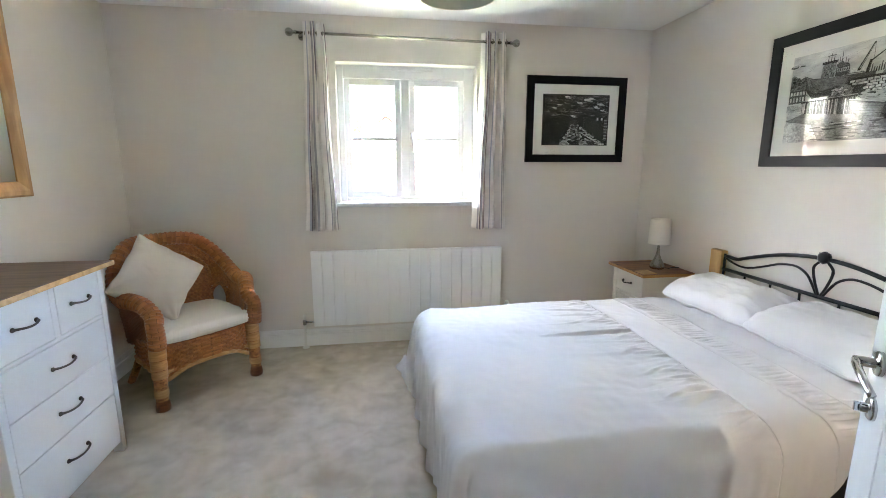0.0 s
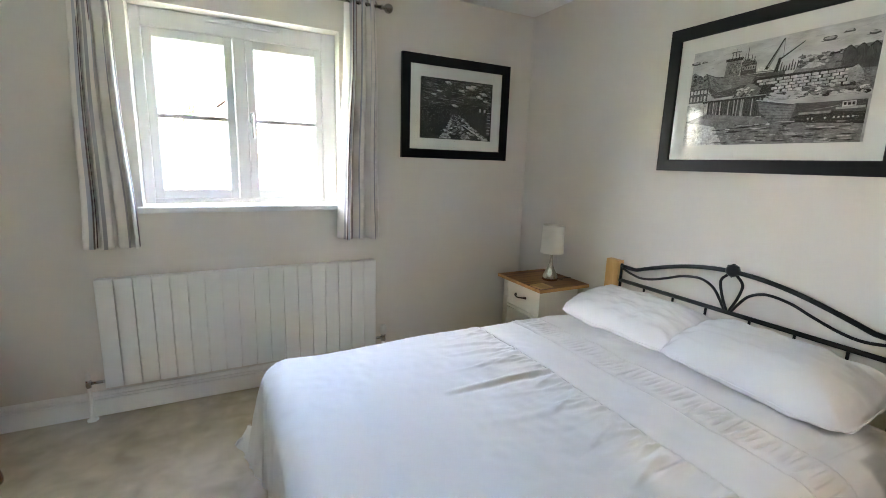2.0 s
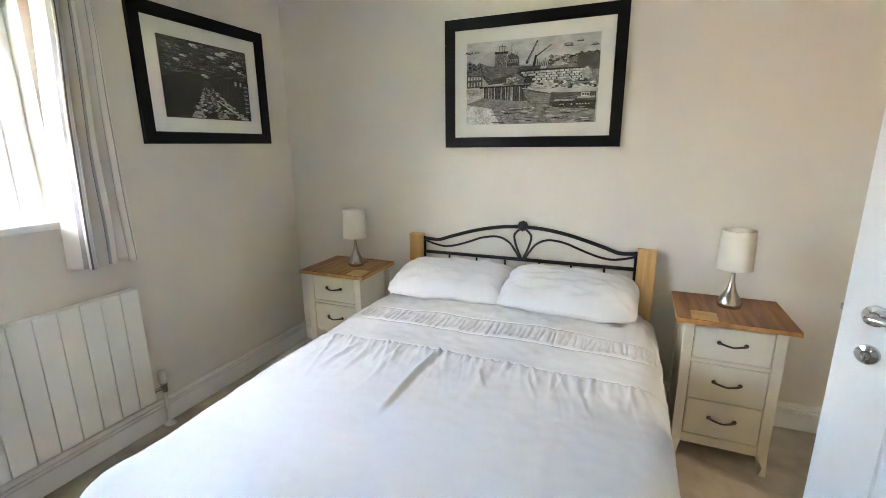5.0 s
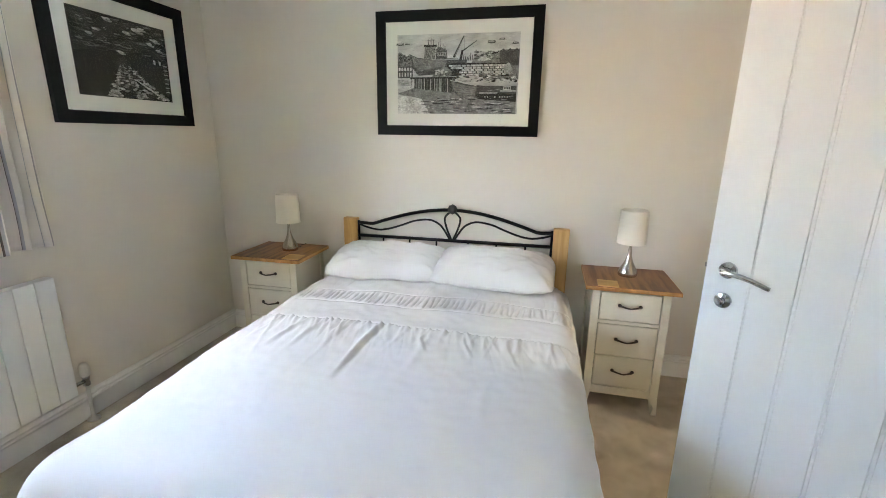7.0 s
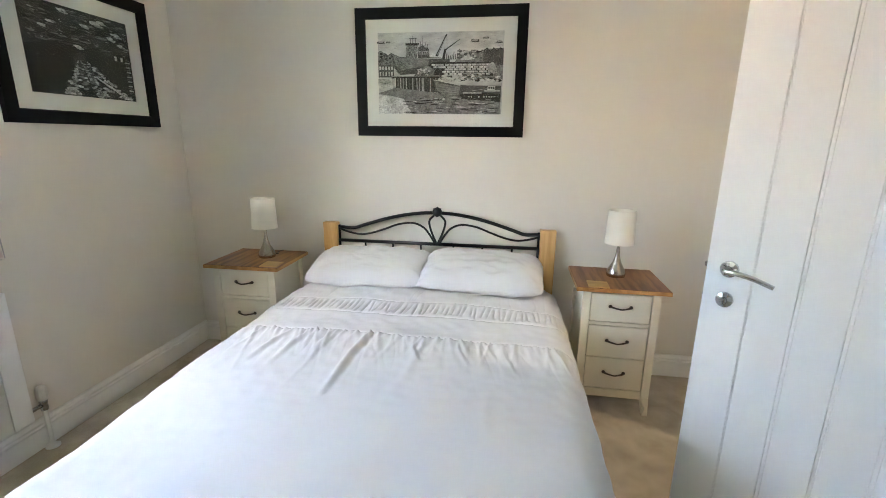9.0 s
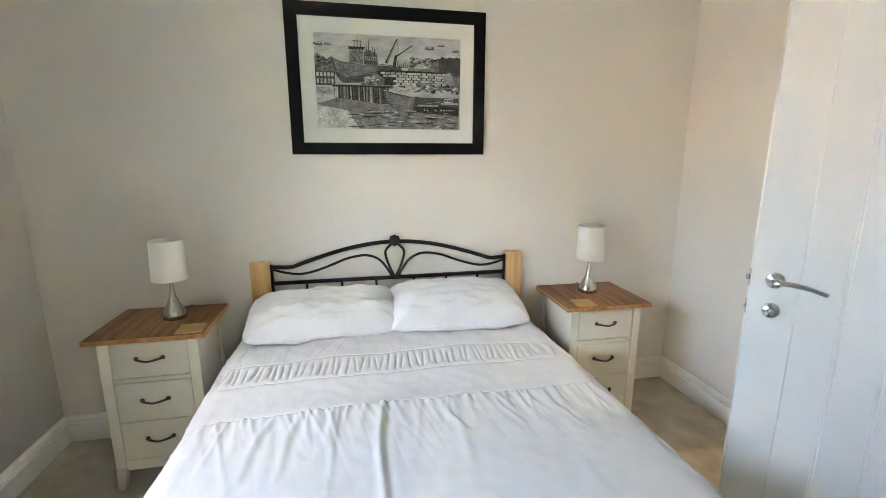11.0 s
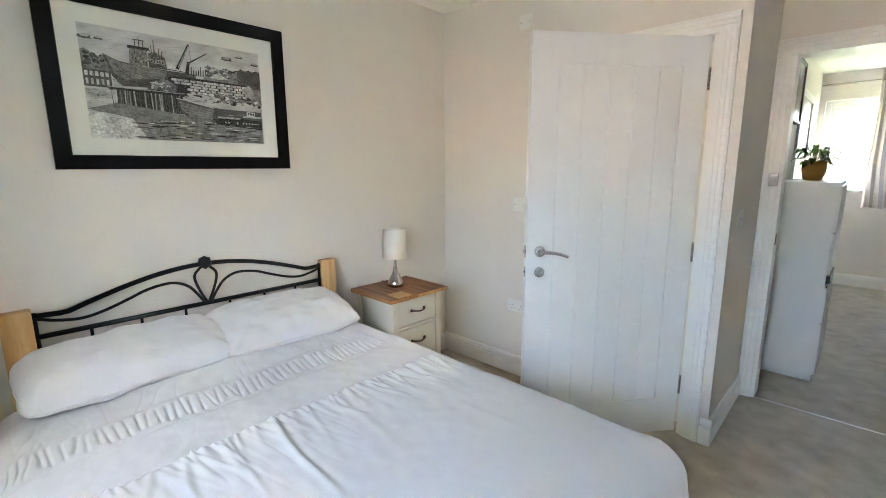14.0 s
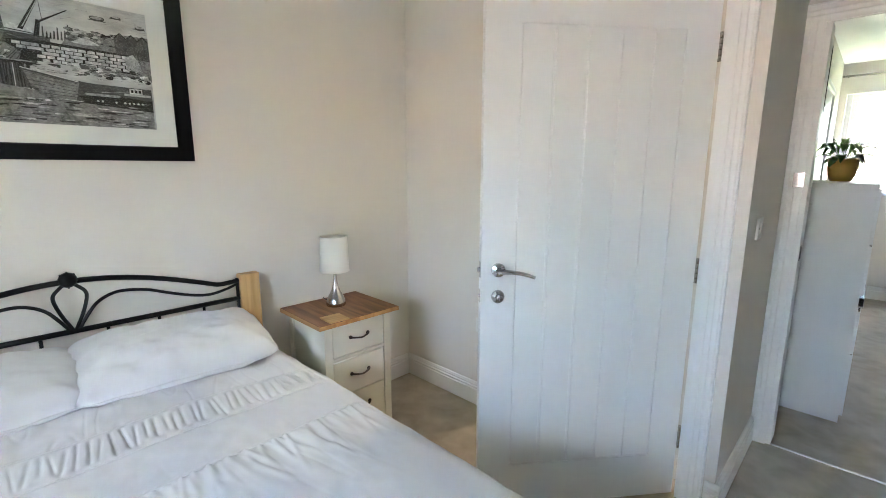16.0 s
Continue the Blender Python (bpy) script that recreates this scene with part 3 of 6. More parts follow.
# ---- window with two casements ----
def window(name, x0, x1, z0, z1, face, out, label, halves=2, right=0.048, low=0.048, head=0.07):
    """A painted casement window set in an opening; out points to the open air along y."""
    w = thing(name, pose(0, 0, 0), label, "window", kind="structure")
    ya, yb = face + out * 0.10, face + out * 0.165

    def bar(a0, a1, c0, c1, dy0, dy1, bevel=0.004):
        p, q = sorted((face + out * dy0, face + out * dy1))
        return boxes(((a0, p, c0), (a1, q, c1)), bevel=bevel)
    f = 0.048
    part("window_frame", bar(x0 + 0.001, x0 + f, z0 + 0.001, z1 - 0.001, 0.10, 0.17), UPVC, w)
    part("window_frame", bar(x1 - right, x1 - 0.001, z0 + 0.001, z1 - 0.001, 0.10, 0.17), UPVC, w)
    part("window_frame", bar(x0 + f, x1 - right, z0 + 0.001, z0 + low, 0.10, 0.17), UPVC, w)
    part("window_frame", bar(x0 + f, x1 - right, z1 - head, z1 - 0.001, 0.10, 0.17), UPVC, w)
    mid = (x0 + f + x1 - right) / 2
    spans = [(x0 + f, x1 - right)]
    if halves == 2:
        part("mullion", bar(mid - 0.032, mid + 0.032, z0 + low, z1 - head, 0.10, 0.17), UPVC, w)
        spans = [(x0 + f, mid - 0.032), (mid + 0.032, x1 - right)]
    for a, b in spans:
        a, b, c, d = a + 0.002, b - 0.002, z0 + low + 0.002, z1 - head - 0.002
        sash = part("sash", bar(a, a + 0.042, c, d, 0.108, 0.155), UPVC, w)
        part("stile", bar(b - 0.042, b, c, d, 0.108, 0.155), UPVC, sash)
        part("rail", bar(a + 0.042, b - 0.042, c, c + 0.05, 0.108, 0.155), UPVC, sash)
        part("rail", bar(a + 0.042, b - 0.042, d - 0.046, d, 0.108, 0.155), UPVC, sash)
        bead = [(a + 0.042, c + 0.05), (b - 0.042, c + 0.05), (b - 0.042, d - 0.046), (a + 0.042, d - 0.046)]
        part("glazing_bead", tube(bmesh.new(), [(px, face + out * 0.1215, pz) for px, pz in bead], 0.0045, 6, closed=True), UPVC, sash)
        m = (c + d) / 2 + 0.003
        part("glazing_bar", bar(a + 0.042, b - 0.042, m - 0.011, m + 0.011, 0.114, 0.150, 0.003), UPVC, sash)
        for p, q in ((c + 0.05, m - 0.011), (m + 0.011, d - 0.046)):
            bm = bmesh.new()
            yy = face + out * 0.131
            bm.faces.new([bm.verts.new(k) for k in ((a + 0.040, yy, p - 0.002), (b - 0.040, yy, p - 0.002), (b - 0.040, yy, q + 0.002), (a + 0.040, yy, q + 0.002))])
            part("pane", bm, GLASS, sash).visible_shadow = False
    return w, mid


win, mid = window("window_1", WX0, WX1, WZ0 + 0.032, WZ1, NORTH, 1, "white two-casement window with glazing bars and bright daylight behind", 2, 0.080, 0.030, 0.094)
part("window_sill", boxes(((WX0 - 0.025, NORTH - 0.042, WZ0 - 0.002), (WX1 + 0.02, NORTH + 0.10, WZ0 + 0.03)), bevel=0.007), UPVC, win)
part("trickle_vent", boxes(((0.28, NORTH + 0.082, WZ1 - 0.036), (0.66, NORTH + 0.0995, WZ1 - 0.018)), bevel=0.004), UPVC, win)
bm = bmesh.new()
box(bm, (mid + 0.040, NORTH + 0.085, 1.60), (mid + 0.062, NORTH + 0.107, 1.66), 0.004)
tube(bm, smooth_path([(mid + 0.051, NORTH + 0.080, 1.645), (mid + 0.051, NORTH + 0.066, 1.63), (mid + 0.053, NORTH + 0.064, 1.58), (mid + 0.055, NORTH + 0.070, 1.515)]), lambda t: 0.009 - 0.003 * t, 8)
part("window_handle", bm, CHROME, win, "silver casement handle", smooth=True)
win_two, _ = window("window_2", VX0, VX1, VZ0 + 0.032, VZ1, FAR, -1, "white casement window in the next room", 1)
part("window_sill", boxes(((VX0 - 0.02, FAR - 0.10, VZ0), (VX1 + 0.02, FAR + 0.05, VZ0 + 0.03)), bevel=0.006), UPVC, win_two)


# ---- door leaf ----
def door_leaf():
    hinge = Vector((0.720, 0.402, 0))
    d = thing("door_1", pose(*hinge, 0, 0, 51), "white moulded panel door standing half open", "door", kind="structure")
    W, T, z0, z1 = 0.845, 0.038, 0.012, 1.985
    stile, top, bottom = 0.125, 0.13, 0.19
    bm = boxes(((0, -T, z0), (stile, 0, z1)), ((W - stile, -T, z0), (W, 0, z1)), ((stile, -T, z1 - top), (W - stile, 0, z1)), ((stile, -T, z0), (W - stile, 0, z0 + bottom)))
    bmesh.ops.remove_doubles(bm, verts=bm.verts[:], dist=1e-5)
    part("door_frame", bm, DOOR_WHITE, d)
    part("core", boxes(((stile, -T + 0.004, z0 + bottom), (W - stile, -0.0045, z1 - top))), DOOR_WHITE, d)
    k = 5
    step = (W - 2 * stile) / k
    for i in range(k):
        a = stile + step * i
        g = 0.0062
        outline = [(a + 0.0012, -0.0062), (a + 0.0035, -0.0052), (a + g, -0.0010), (a + step - g, -0.0010), (a + step - 0.0035, -0.0052), (a + step - 0.0012, -0.0062)]
        bm = prism(bmesh.new(), outline, lambda u, v, h: Vector((u, v, h)), z0 + bottom + 0.006, z1 - top - 0.006)
        part("board", bm, DOOR_WHITE, d)
        outline = [(a + 0.0012, -T + 0.0062), (a + 0.0035, -T + 0.0052), (a + g, -T + 0.0010), (a + step - g, -T + 0.0010), (a + step - 0.0035, -T + 0.0052), (a + step - 0.0012, -T + 0.0062)]
        part("board", prism(bmesh.new(), outline, lambda u, v, h: Vector((u, v, h)), z0 + bottom + 0.006, z1 - top - 0.006), DOOR_WHITE, d)
    hx, hz = W - 0.064, 1.008
    for s, y in ((1, 0.0), (-1, -T)):
        bm = bmesh.new()
        prof = [(0.026, 0), (0.026, 0.007), (0.0235, 0.0095), (0.012, 0.0095), (0.0105, 0.012), (0.0105, 0.045)]
        lathe(bm, prof, 28)
        bm.transform(Matrix.Translation((hx, y, hz)) @ Matrix.Rotation(-s * math.pi / 2, 4, "X"))
        tube(bm, smooth_path([(hx, y + s * 0.040, hz), (hx - 0.03, y + s * 0.046, hz + 0.001), (hx - 0.075, y + s * 0.047, hz - 0.006), (hx - 0.125, y + s * 0.042, hz - 0.022)]), lambda t: 0.0090 - 0.0022 * t, 12)
        part("lever_handle", bm, CHROME, d, "curved chrome lever handle on a round rose", True)
        bm = bmesh.new()
        lathe(bm, [(0.025, 0), (0.025, 0.006), (0.022, 0.0085), (0.012, 0.0085), (0.010, 0.011), (0.010, 0.020), (0.007, 0.024)], 28)
        box(bm, (-0.003, -0.010, 0.021), (0.003, 0.010, 0.032), 0.0015)
        bm.transform(Matrix.Translation((hx, y, hz - 0.10)) @ Matrix.Rotation(-s * math.pi / 2, 4, "X"))
        part("thumb_turn", bm, CHROME, d, "round chrome thumb turn", True)
    bm = boxes(((W - 0.0005, -0.031, hz - 0.03), (W + 0.0015, -0.009, hz + 0.03)))
    box(bm, (W + 0.001, -0.026, hz - 0.008), (W + 0.011, -0.014, hz + 0.008), 0.002)
    part("latch", bm, CHROME, d)
    bm = boxes(((W - 0.0005, -0.031, hz - 0.125), (W + 0.0015, -0.009, hz - 0.075)))
    box(bm, (W + 0.001, -0.024, hz - 0.106), (W + 0.006, -0.016, hz - 0.094), 0.001)
    part("bolt_plate", bm, CHROME, d)
    for z in (1.80, 0.985, 0.275):
        bm = bmesh.new()
        for i in range(5):
            lathe(bm, [(0.0055, 0.001), (0.0065, 0.002), (0.0065, 0.019), (0.0055, 0.02)], 12, (-0.006, 0.004, z - 0.05 + 0.02 * i))
        box(bm, (-0.004, -0.030, z - 0.05), (-0.0012, 0.002, z + 0.05))
        part("hinge", bm, NICKEL, d, "steel butt hinge", True)
    return d


door_leaf()


# ---- radiator ----
def radiator():
    x0, x1, z0, z1 = -0.302, 1.192, 0.175, 0.766
    r = thing("radiator", pose((x0 + x1) / 2, NORTH, z0), "white flat-fronted panel radiator under the window", "radiator")
    w, h = (x1 - x0) / 2, z1 - z0
    n = 18
    step = 2 * w / n
    bm0 = boxes(((-step / 2 + 0.0018, -0.066, 0), (step / 2 - 0.0018, -0.044, h)), bevel=0.002)
    first = part("panel", bm0, RAD_WHITE, r)
    first.location.x = -w + step / 2
    for i in range(1, n):
        ob = first.copy()
        scene.collection.objects.link(ob)
        ob.location.x = -w + step * (i + 0.5)
    part("core", boxes(((-w + 0.006, -0.0435, 0.004), (w - 0.006, -0.0405, h - 0.004)), ((-w + 0.004, -0.030, 0.01), (w - 0.004, -0.018, h - 0.006)), bevel=0.002), RAD_WHITE, r)
    bm = bmesh.new()
    for i in range(46):
        x = -w + 0.03 + i * (2 * w - 0.06) / 45
        box(bm, (x - 0.004, -0.047, h - 0.012), (x + 0.004, -0.019, h - 0.004))
    box(bm, (-w + 0.003, -0.0525, h - 0.003), (w - 0.003, -0.016, h - 0.0005))
    part("top_grille", bm, RAD_WHITE, r)
    for s in (-1, 1):
        part("bracket", boxes(((s * w * 0.8 - 0.02, -0.02, 0.06), (s * w * 0.8 + 0.02, -0.0005, h - 0.06))), RAD_WHITE, r)
    # lockshield side
    vx = -w - 0.072
    bm = bmesh.new()
    tube(bm, [(-w + 0.004, -0.05, 0.035), (vx, -0.05, 0.035)], 0.0085, 12)
    lathe(bm, [(0.013, -0.022), (0.014, -0.015), (0.014, 0.012), (0.011, 0.02)], 16, (vx, -0.05, 0.035))
    part("valve", bm, CHROME, r, "chrome radiator valve", True)
    part("valve_cap", lathe(bmesh.new(), [(0.011, 0.0), (0.012, 0.004), (0.011, 0.035), (0.008, 0.04)], 16, (vx, -0.05, 0.056)), PLASTIC, r, smooth=True)
    part("pipe_sleeve", lathe(bmesh.new(), [(0.026, -z0), (0.026, -z0 + 0.006), (0.012, -z0 + 0.014), (0.009, -z0 + 0.03), (0.009, 0.013)], 16, (vx, -0.05, 0)), PLASTIC, r, smooth=True)
    # thermostatic side
    vx = w + 0.06
    bm = bmesh.new()
    tube(bm, [(w - 0.004, -0.045, 0.04), (vx, -0.045, 0.04)], 0.0095, 12)
    lathe(bm, [(0.015, -0.025), (0.016, -0.012), (0.013, 0.0), (0.016, 0.012), (0.016, 0.022)], 16, (vx, -0.045, 0.04))
    part("valve", bm, CHROME, r, "chrome thermostatic valve body", True)
    bm = bmesh.new()
    lathe(bm, [(0.016, 0.0), (0.0205, 0.006), (0.0215, 0.03), (0.020, 0.055), (0.016, 0.066), (0.008, 0.069)], 24, (vx, -0.045, 0.063))
    for i in range(12):
        a = math.tau * i / 12
        tube(bm, [(vx + 0.0205 * math.cos(a), -0.045 + 0.0205 * math.sin(a), 0.072), (vx + 0.0195 * math.cos(a), -0.045 + 0.0195 * math.sin(a), 0.118)], 0.0018, 5)
    part("thermostat_head", bm, PLASTIC, r, "white thermostatic head", True)
    part("pipe_sleeve", lathe(bmesh.new(), [(0.028, -z0), (0.028, -z0 + 0.006), (0.012, -z0 + 0.016), (0.009, -z0 + 0.03), (0.009, 0.015)], 16, (vx, -0.045, 0)), PLASTIC, r, smooth=True)


radiator()


# ---- curtains and pole ----
def curtain(name, xa0, xa1, xb0, xb1, z0, z1, y, folds, seed, material, label, amp=0.038):
    """A hanging curtain from the top span xa to the bottom span xb, in standing folds."""
    rnd = random.Random(seed)
    ph = [rnd.uniform(0, 6.28) for _ in range(6)]
    c = thing(name, pose((xa0 + xa1) / 2, y, z0), label, "curtain", "curtains")
    ox = (xa0 + xa1) / 2

    def f(u, v):
        z = z0 + (z1 - z0) * v
        low = (1 - v) ** 1.3
        x = (xa0 + (xa1 - xa0) * u) * (1 - low) + (xb0 + (xb1 - xb0) * u) * low
        a = math.tau * folds * u + ph[0]
        pinch = 0.75 + 0.25 * low + 0.12 * math.sin(3 * v + ph[1])
        dy = amp * pinch * (math.sin(a + 0.35 * math.sin(2.3 * v + ph[2])) + 0.25 * math.sin(2.0 * a + ph[3] + 1.5 * v))
        dx = 0.35 * amp * math.sin(2 * a + ph[4]) + 0.004 * math.sin(9 * v + ph[5])
        dy += 0.004 * math.sin(17 * v + 9 * u + ph[3]) * low
        return (x + dx - ox, dy, z - z0 + 0.004 * math.sin(a * 0.5 + ph[5]) * low)
    bm = bmesh.new()
    sheet(bm, f, 120, 70, uv=True)
    ob = part("fabric", bm, material, c, smooth=True)
    ob.modifiers.new("thickness", "SOLIDIFY").thickness = 0.003
    return c


ROD_Y, ROD_Z = NORTH - 0.095, 2.298
curtain("curtain", -0.262, -0.120, -0.318, -0.076, 0.935, 2.372, ROD_Y, 3.4, 3, CURTAIN, "ivory curtain with grey, blue and brown stripes, drawn open")
curtain("curtain", 1.014, 1.186, 0.948, 1.206, 0.925, 2.358, ROD_Y, 3.2, 8, CURTAIN, "ivory curtain with grey, blue and brown stripes, drawn open", 0.052)
pole = thing("curtain_pole", pose(0.45, ROD_Y, ROD_Z), "slim brushed steel curtain pole with ball finials", "curtain pole")
part("rod", tube(bmesh.new(), [(-0.76, 0, 0.006), (0.76, 0, -0.006)], 0.0095, 12), NICKEL, pole, smooth=True)
for s in (-1, 1):
    bm = bmesh.new()
    lathe(bm, [(0.0105, 0), (0.014, 0.003), (0.014, 0.010), (0.010, 0.014), (0.010, 0.024), (0.016, 0.028), (0.024, 0.036), (0.0275, 0.050), (0.024, 0.064), (0.014, 0.073), (0.004, 0.076)], 24)
    bm.transform(Matrix.Translation((s * 0.755, 0, -s * 0.006)) @ Matrix.Rotation(s * math.pi / 2, 4, "Y"))
    part("finial", bm, NICKEL, pole, smooth=True)
    bm = bmesh.new()
    tube(bm, [(s * 0.735, 0, 0), (s * 0.735, 0.07, 0), (s * 0.735, 0.0945, 0)], 0.007, 10)
    bm2 = lathe(bmesh.new(), [(0.024, 0), (0.024, 0.004), (0.015, 0.008)], 20)
    bm2.transform(Matrix.Translation((s * 0.735, 0.0945, 0)) @ Matrix.Rotation(math.pi / 2, 4, "X"))
    part("bracket_rose", bm2, NICKEL, pole, smooth=True)
    part("bracket", bm, NICKEL, pole, smooth=True)
for x0, x1, k in ((-0.70, -0.58, 4), (0.575, 0.725, 4)):
    for i in range(k):
        x = x0 + (x1 - x0) * i / (k - 1)
        part("eyelet", tube(bmesh.new(), [(x, 0.0165 * math.cos(a), 0.0165 * math.sin(a)) for a in (math.tau * j / 16 for j in range(16))], 0.003, 6, closed=True), NICKEL, pole, smooth=True)

# ---- pendant shade ----
pend = thing("pendant_light", pose(0.565, 2.32, TOP), "grey-green fabric drum pendant shade", "ceiling light")
bm2 = bmesh.new()
lathe(bm2, [(0.168, -0.34), (0.168, -0.14), (0.165, -0.14), (0.165, -0.34), (0.168, -0.34)], 48, caps=False)
part("shade", bm2, PENDANT, pend, smooth=False)
part("rim", tube(bmesh.new(), [(0.1675 * math.cos(a), 0.1675 * math.sin(a), -0.34) for a in (math.tau * j / 48 for j in range(48))], 0.003, 6, closed=True), SHADE, pend, smooth=True)
part("flex", tube(bmesh.new(), [(0, 0, -0.04), (0, 0, -0.15)], 0.004, 8), PLASTIC, pend)
part("ceiling_rose", lathe(bmesh.new(), [(0.05, 0), (0.05, -0.012), (0.03, -0.03), (0.012, -0.05)], 28), PLASTIC, pend, smooth=True)
bm = bmesh.new()
for a in (0, math.tau / 3, 2 * math.tau / 3):
    tube(bm, [(0.02 * math.cos(a), 0.02 * math.sin(a), -0.152), (0.165 * math.cos(a), 0.165 * math.sin(a), -0.145)], 0.002, 6)
part("spider", bm, NICKEL, pend)


# ---- bed ----
BY0, BY1, BX0, BX1 = 1.413, 2.826, 0.47, 2.335
BYM = 2.113
bed = thing("bed", pose(BX1, BYM, 0), "double bed with a black scrolled iron headboard between pale pine posts", "bed")


def bed_part(name, bm, material, label="", smooth=False):
    bm.transform(Matrix.Translation((-BX1, -BYM, 0)))
    return part(name, bm, material, bed, label, smooth)


for y0, y1 in ((BY0, BY0 + 0.092), (BY1 - 0.092, BY1)):
    bed_part("post", boxes(((BX1, y0, 0), (BX1 + 0.045, y1, 0.882)), bevel=0.004), PINE_POST, "pale pine headboard post")
IX = BX1 + 0.022
YL, YR = BY0 + 0.092, BY1 - 0.092
half = (YR - YL) / 2
bm = bmesh.new()
bow = []
for i in range(49):
    s = -1 + i / 24
    a = abs(s)
    z = 0.852 + 0.108 * max(0.0, 1 - (a / 0.85) ** 2) ** 1.25 - 0.004 * math.sin(math.pi * smoothstep(0.72, 1.0, a))
    bow.append((IX, BYM + s * half, z))
bed_part("top_rail", tube(bm, bow, 0.0105, 10), BLACK_IRON, smooth=True)
bed_part("lower_rail", tube(bmesh.new(), [(IX, YL, 0.768), (IX, YR, 0.768)], 0.0105, 10), BLACK_IRON, smooth=True)
bed_part("bottom_rail", tube(bmesh.new(), [(IX, YL, 0.46), (IX, YR, 0.46)], 0.0105, 10), BLACK_IRON, smooth=True)
for y in (YL + 0.006, YR - 0.006):
    bed_part("side_bar", tube(bmesh.new(), [(IX, y, 0.44), (IX, y, 0.865)], 0.008, 8), BLACK_IRON, smooth=True)
for off in (-0.45, -0.275, -0.10, 0.10, 0.275, 0.45):
    bed_part("spindle", tube(bmesh.new(), [(IX, BYM + off, 0.46), (IX, BYM + off, 0.766)], 0.006, 8), BLACK_IRON, smooth=True)
for s in (-1, 1):
    pts = [(IX, BYM + s * half * a, z) for a, z in ((0.99, 0.840), (0.90, 0.822), (0.78, 0.811), (0.66, 0.823), (0.52, 0.852), (0.40, 0.880), (0.28, 0.893), (0.20, 0.888), (0.125, 0.863), (0.07, 0.820), (0.02, 0.770))]
    bed_part("scroll", tube(bmesh.new(), smooth_path(pts, 6), 0.0065, 8), BLACK_IRON, smooth=True)
    pts = [(IX, BYM + s * 0.004, 0.772), (IX, BYM + s * 0.03, 0.83), (IX, BYM + s * 0.047, 0.885), (IX, BYM + s * 0.046, 0.915), (IX, BYM + s * 0.024, 0.94), (IX, BYM + s * 0.006, 0.955)]
    bed_part("loop", tube(bmesh.new(), smooth_path(pts, 6), 0.0065, 8), BLACK_IRON, smooth=True)
bm = lathe(bmesh.new(), [(0.006, -0.022), (0.018, -0.020), (0.027, -0.012), (0.029, 0.0), (0.027, 0.012), (0.018, 0.020), (0.006, 0.022)], 24)
for i in range(8):
    a = math.tau * i / 8
    tube(bm, [(0.028 * math.cos(a), 0.028 * math.sin(a), -0.009), (0.028 * math.cos(a), 0.028 * math.sin(a), 0.009)], 0.0035, 6)
bm.transform(Matrix.Translation((IX - 0.004, BYM, 0.966)) @ Matrix.Rotation(math.pi / 2, 4, "Y"))
bed_part("boss", bm, BLACK_IRON, "round black rosette", True)
for y in (BY0 + 0.02, BY1 - 0.045):
    bed_part("side_rail", boxes(((BX0 + 0.03, y, 0.24), (BX1, y + 0.025, 0.36)), bevel=0.004), BLACK_IRON)
bed_part("foot_rail", boxes(((BX0 + 0.02, BY0 + 0.05, 0.24), (BX0 + 0.045, BY1 - 0.05, 0.36)), bevel=0.004), BLACK_IRON)
for y in (BY0 + 0.03, BY1 - 0.09):
    bed_part("leg", boxes(((BX0 + 0.02, y, 0), (BX0 + 0.08, y + 0.06, 0.24)), bevel=0.004), BLACK_IRON)
bed_part("slat_base", boxes(((BX0 + 0.05, BY0 + 0.05, 0.30), (BX1 - 0.01, BY1 - 0.05, 0.33))), PINE_POST)
bed_part("mattress", boxes(((BX0 + 0.03, BY0 + 0.035, 0.332), (BX1 - 0.012, BY1 - 0.035, 0.545)), bevel=0.035), LINEN, "white mattress with a fitted sheet")

# ---- duvet ----
DUVET_TOP = 0.575


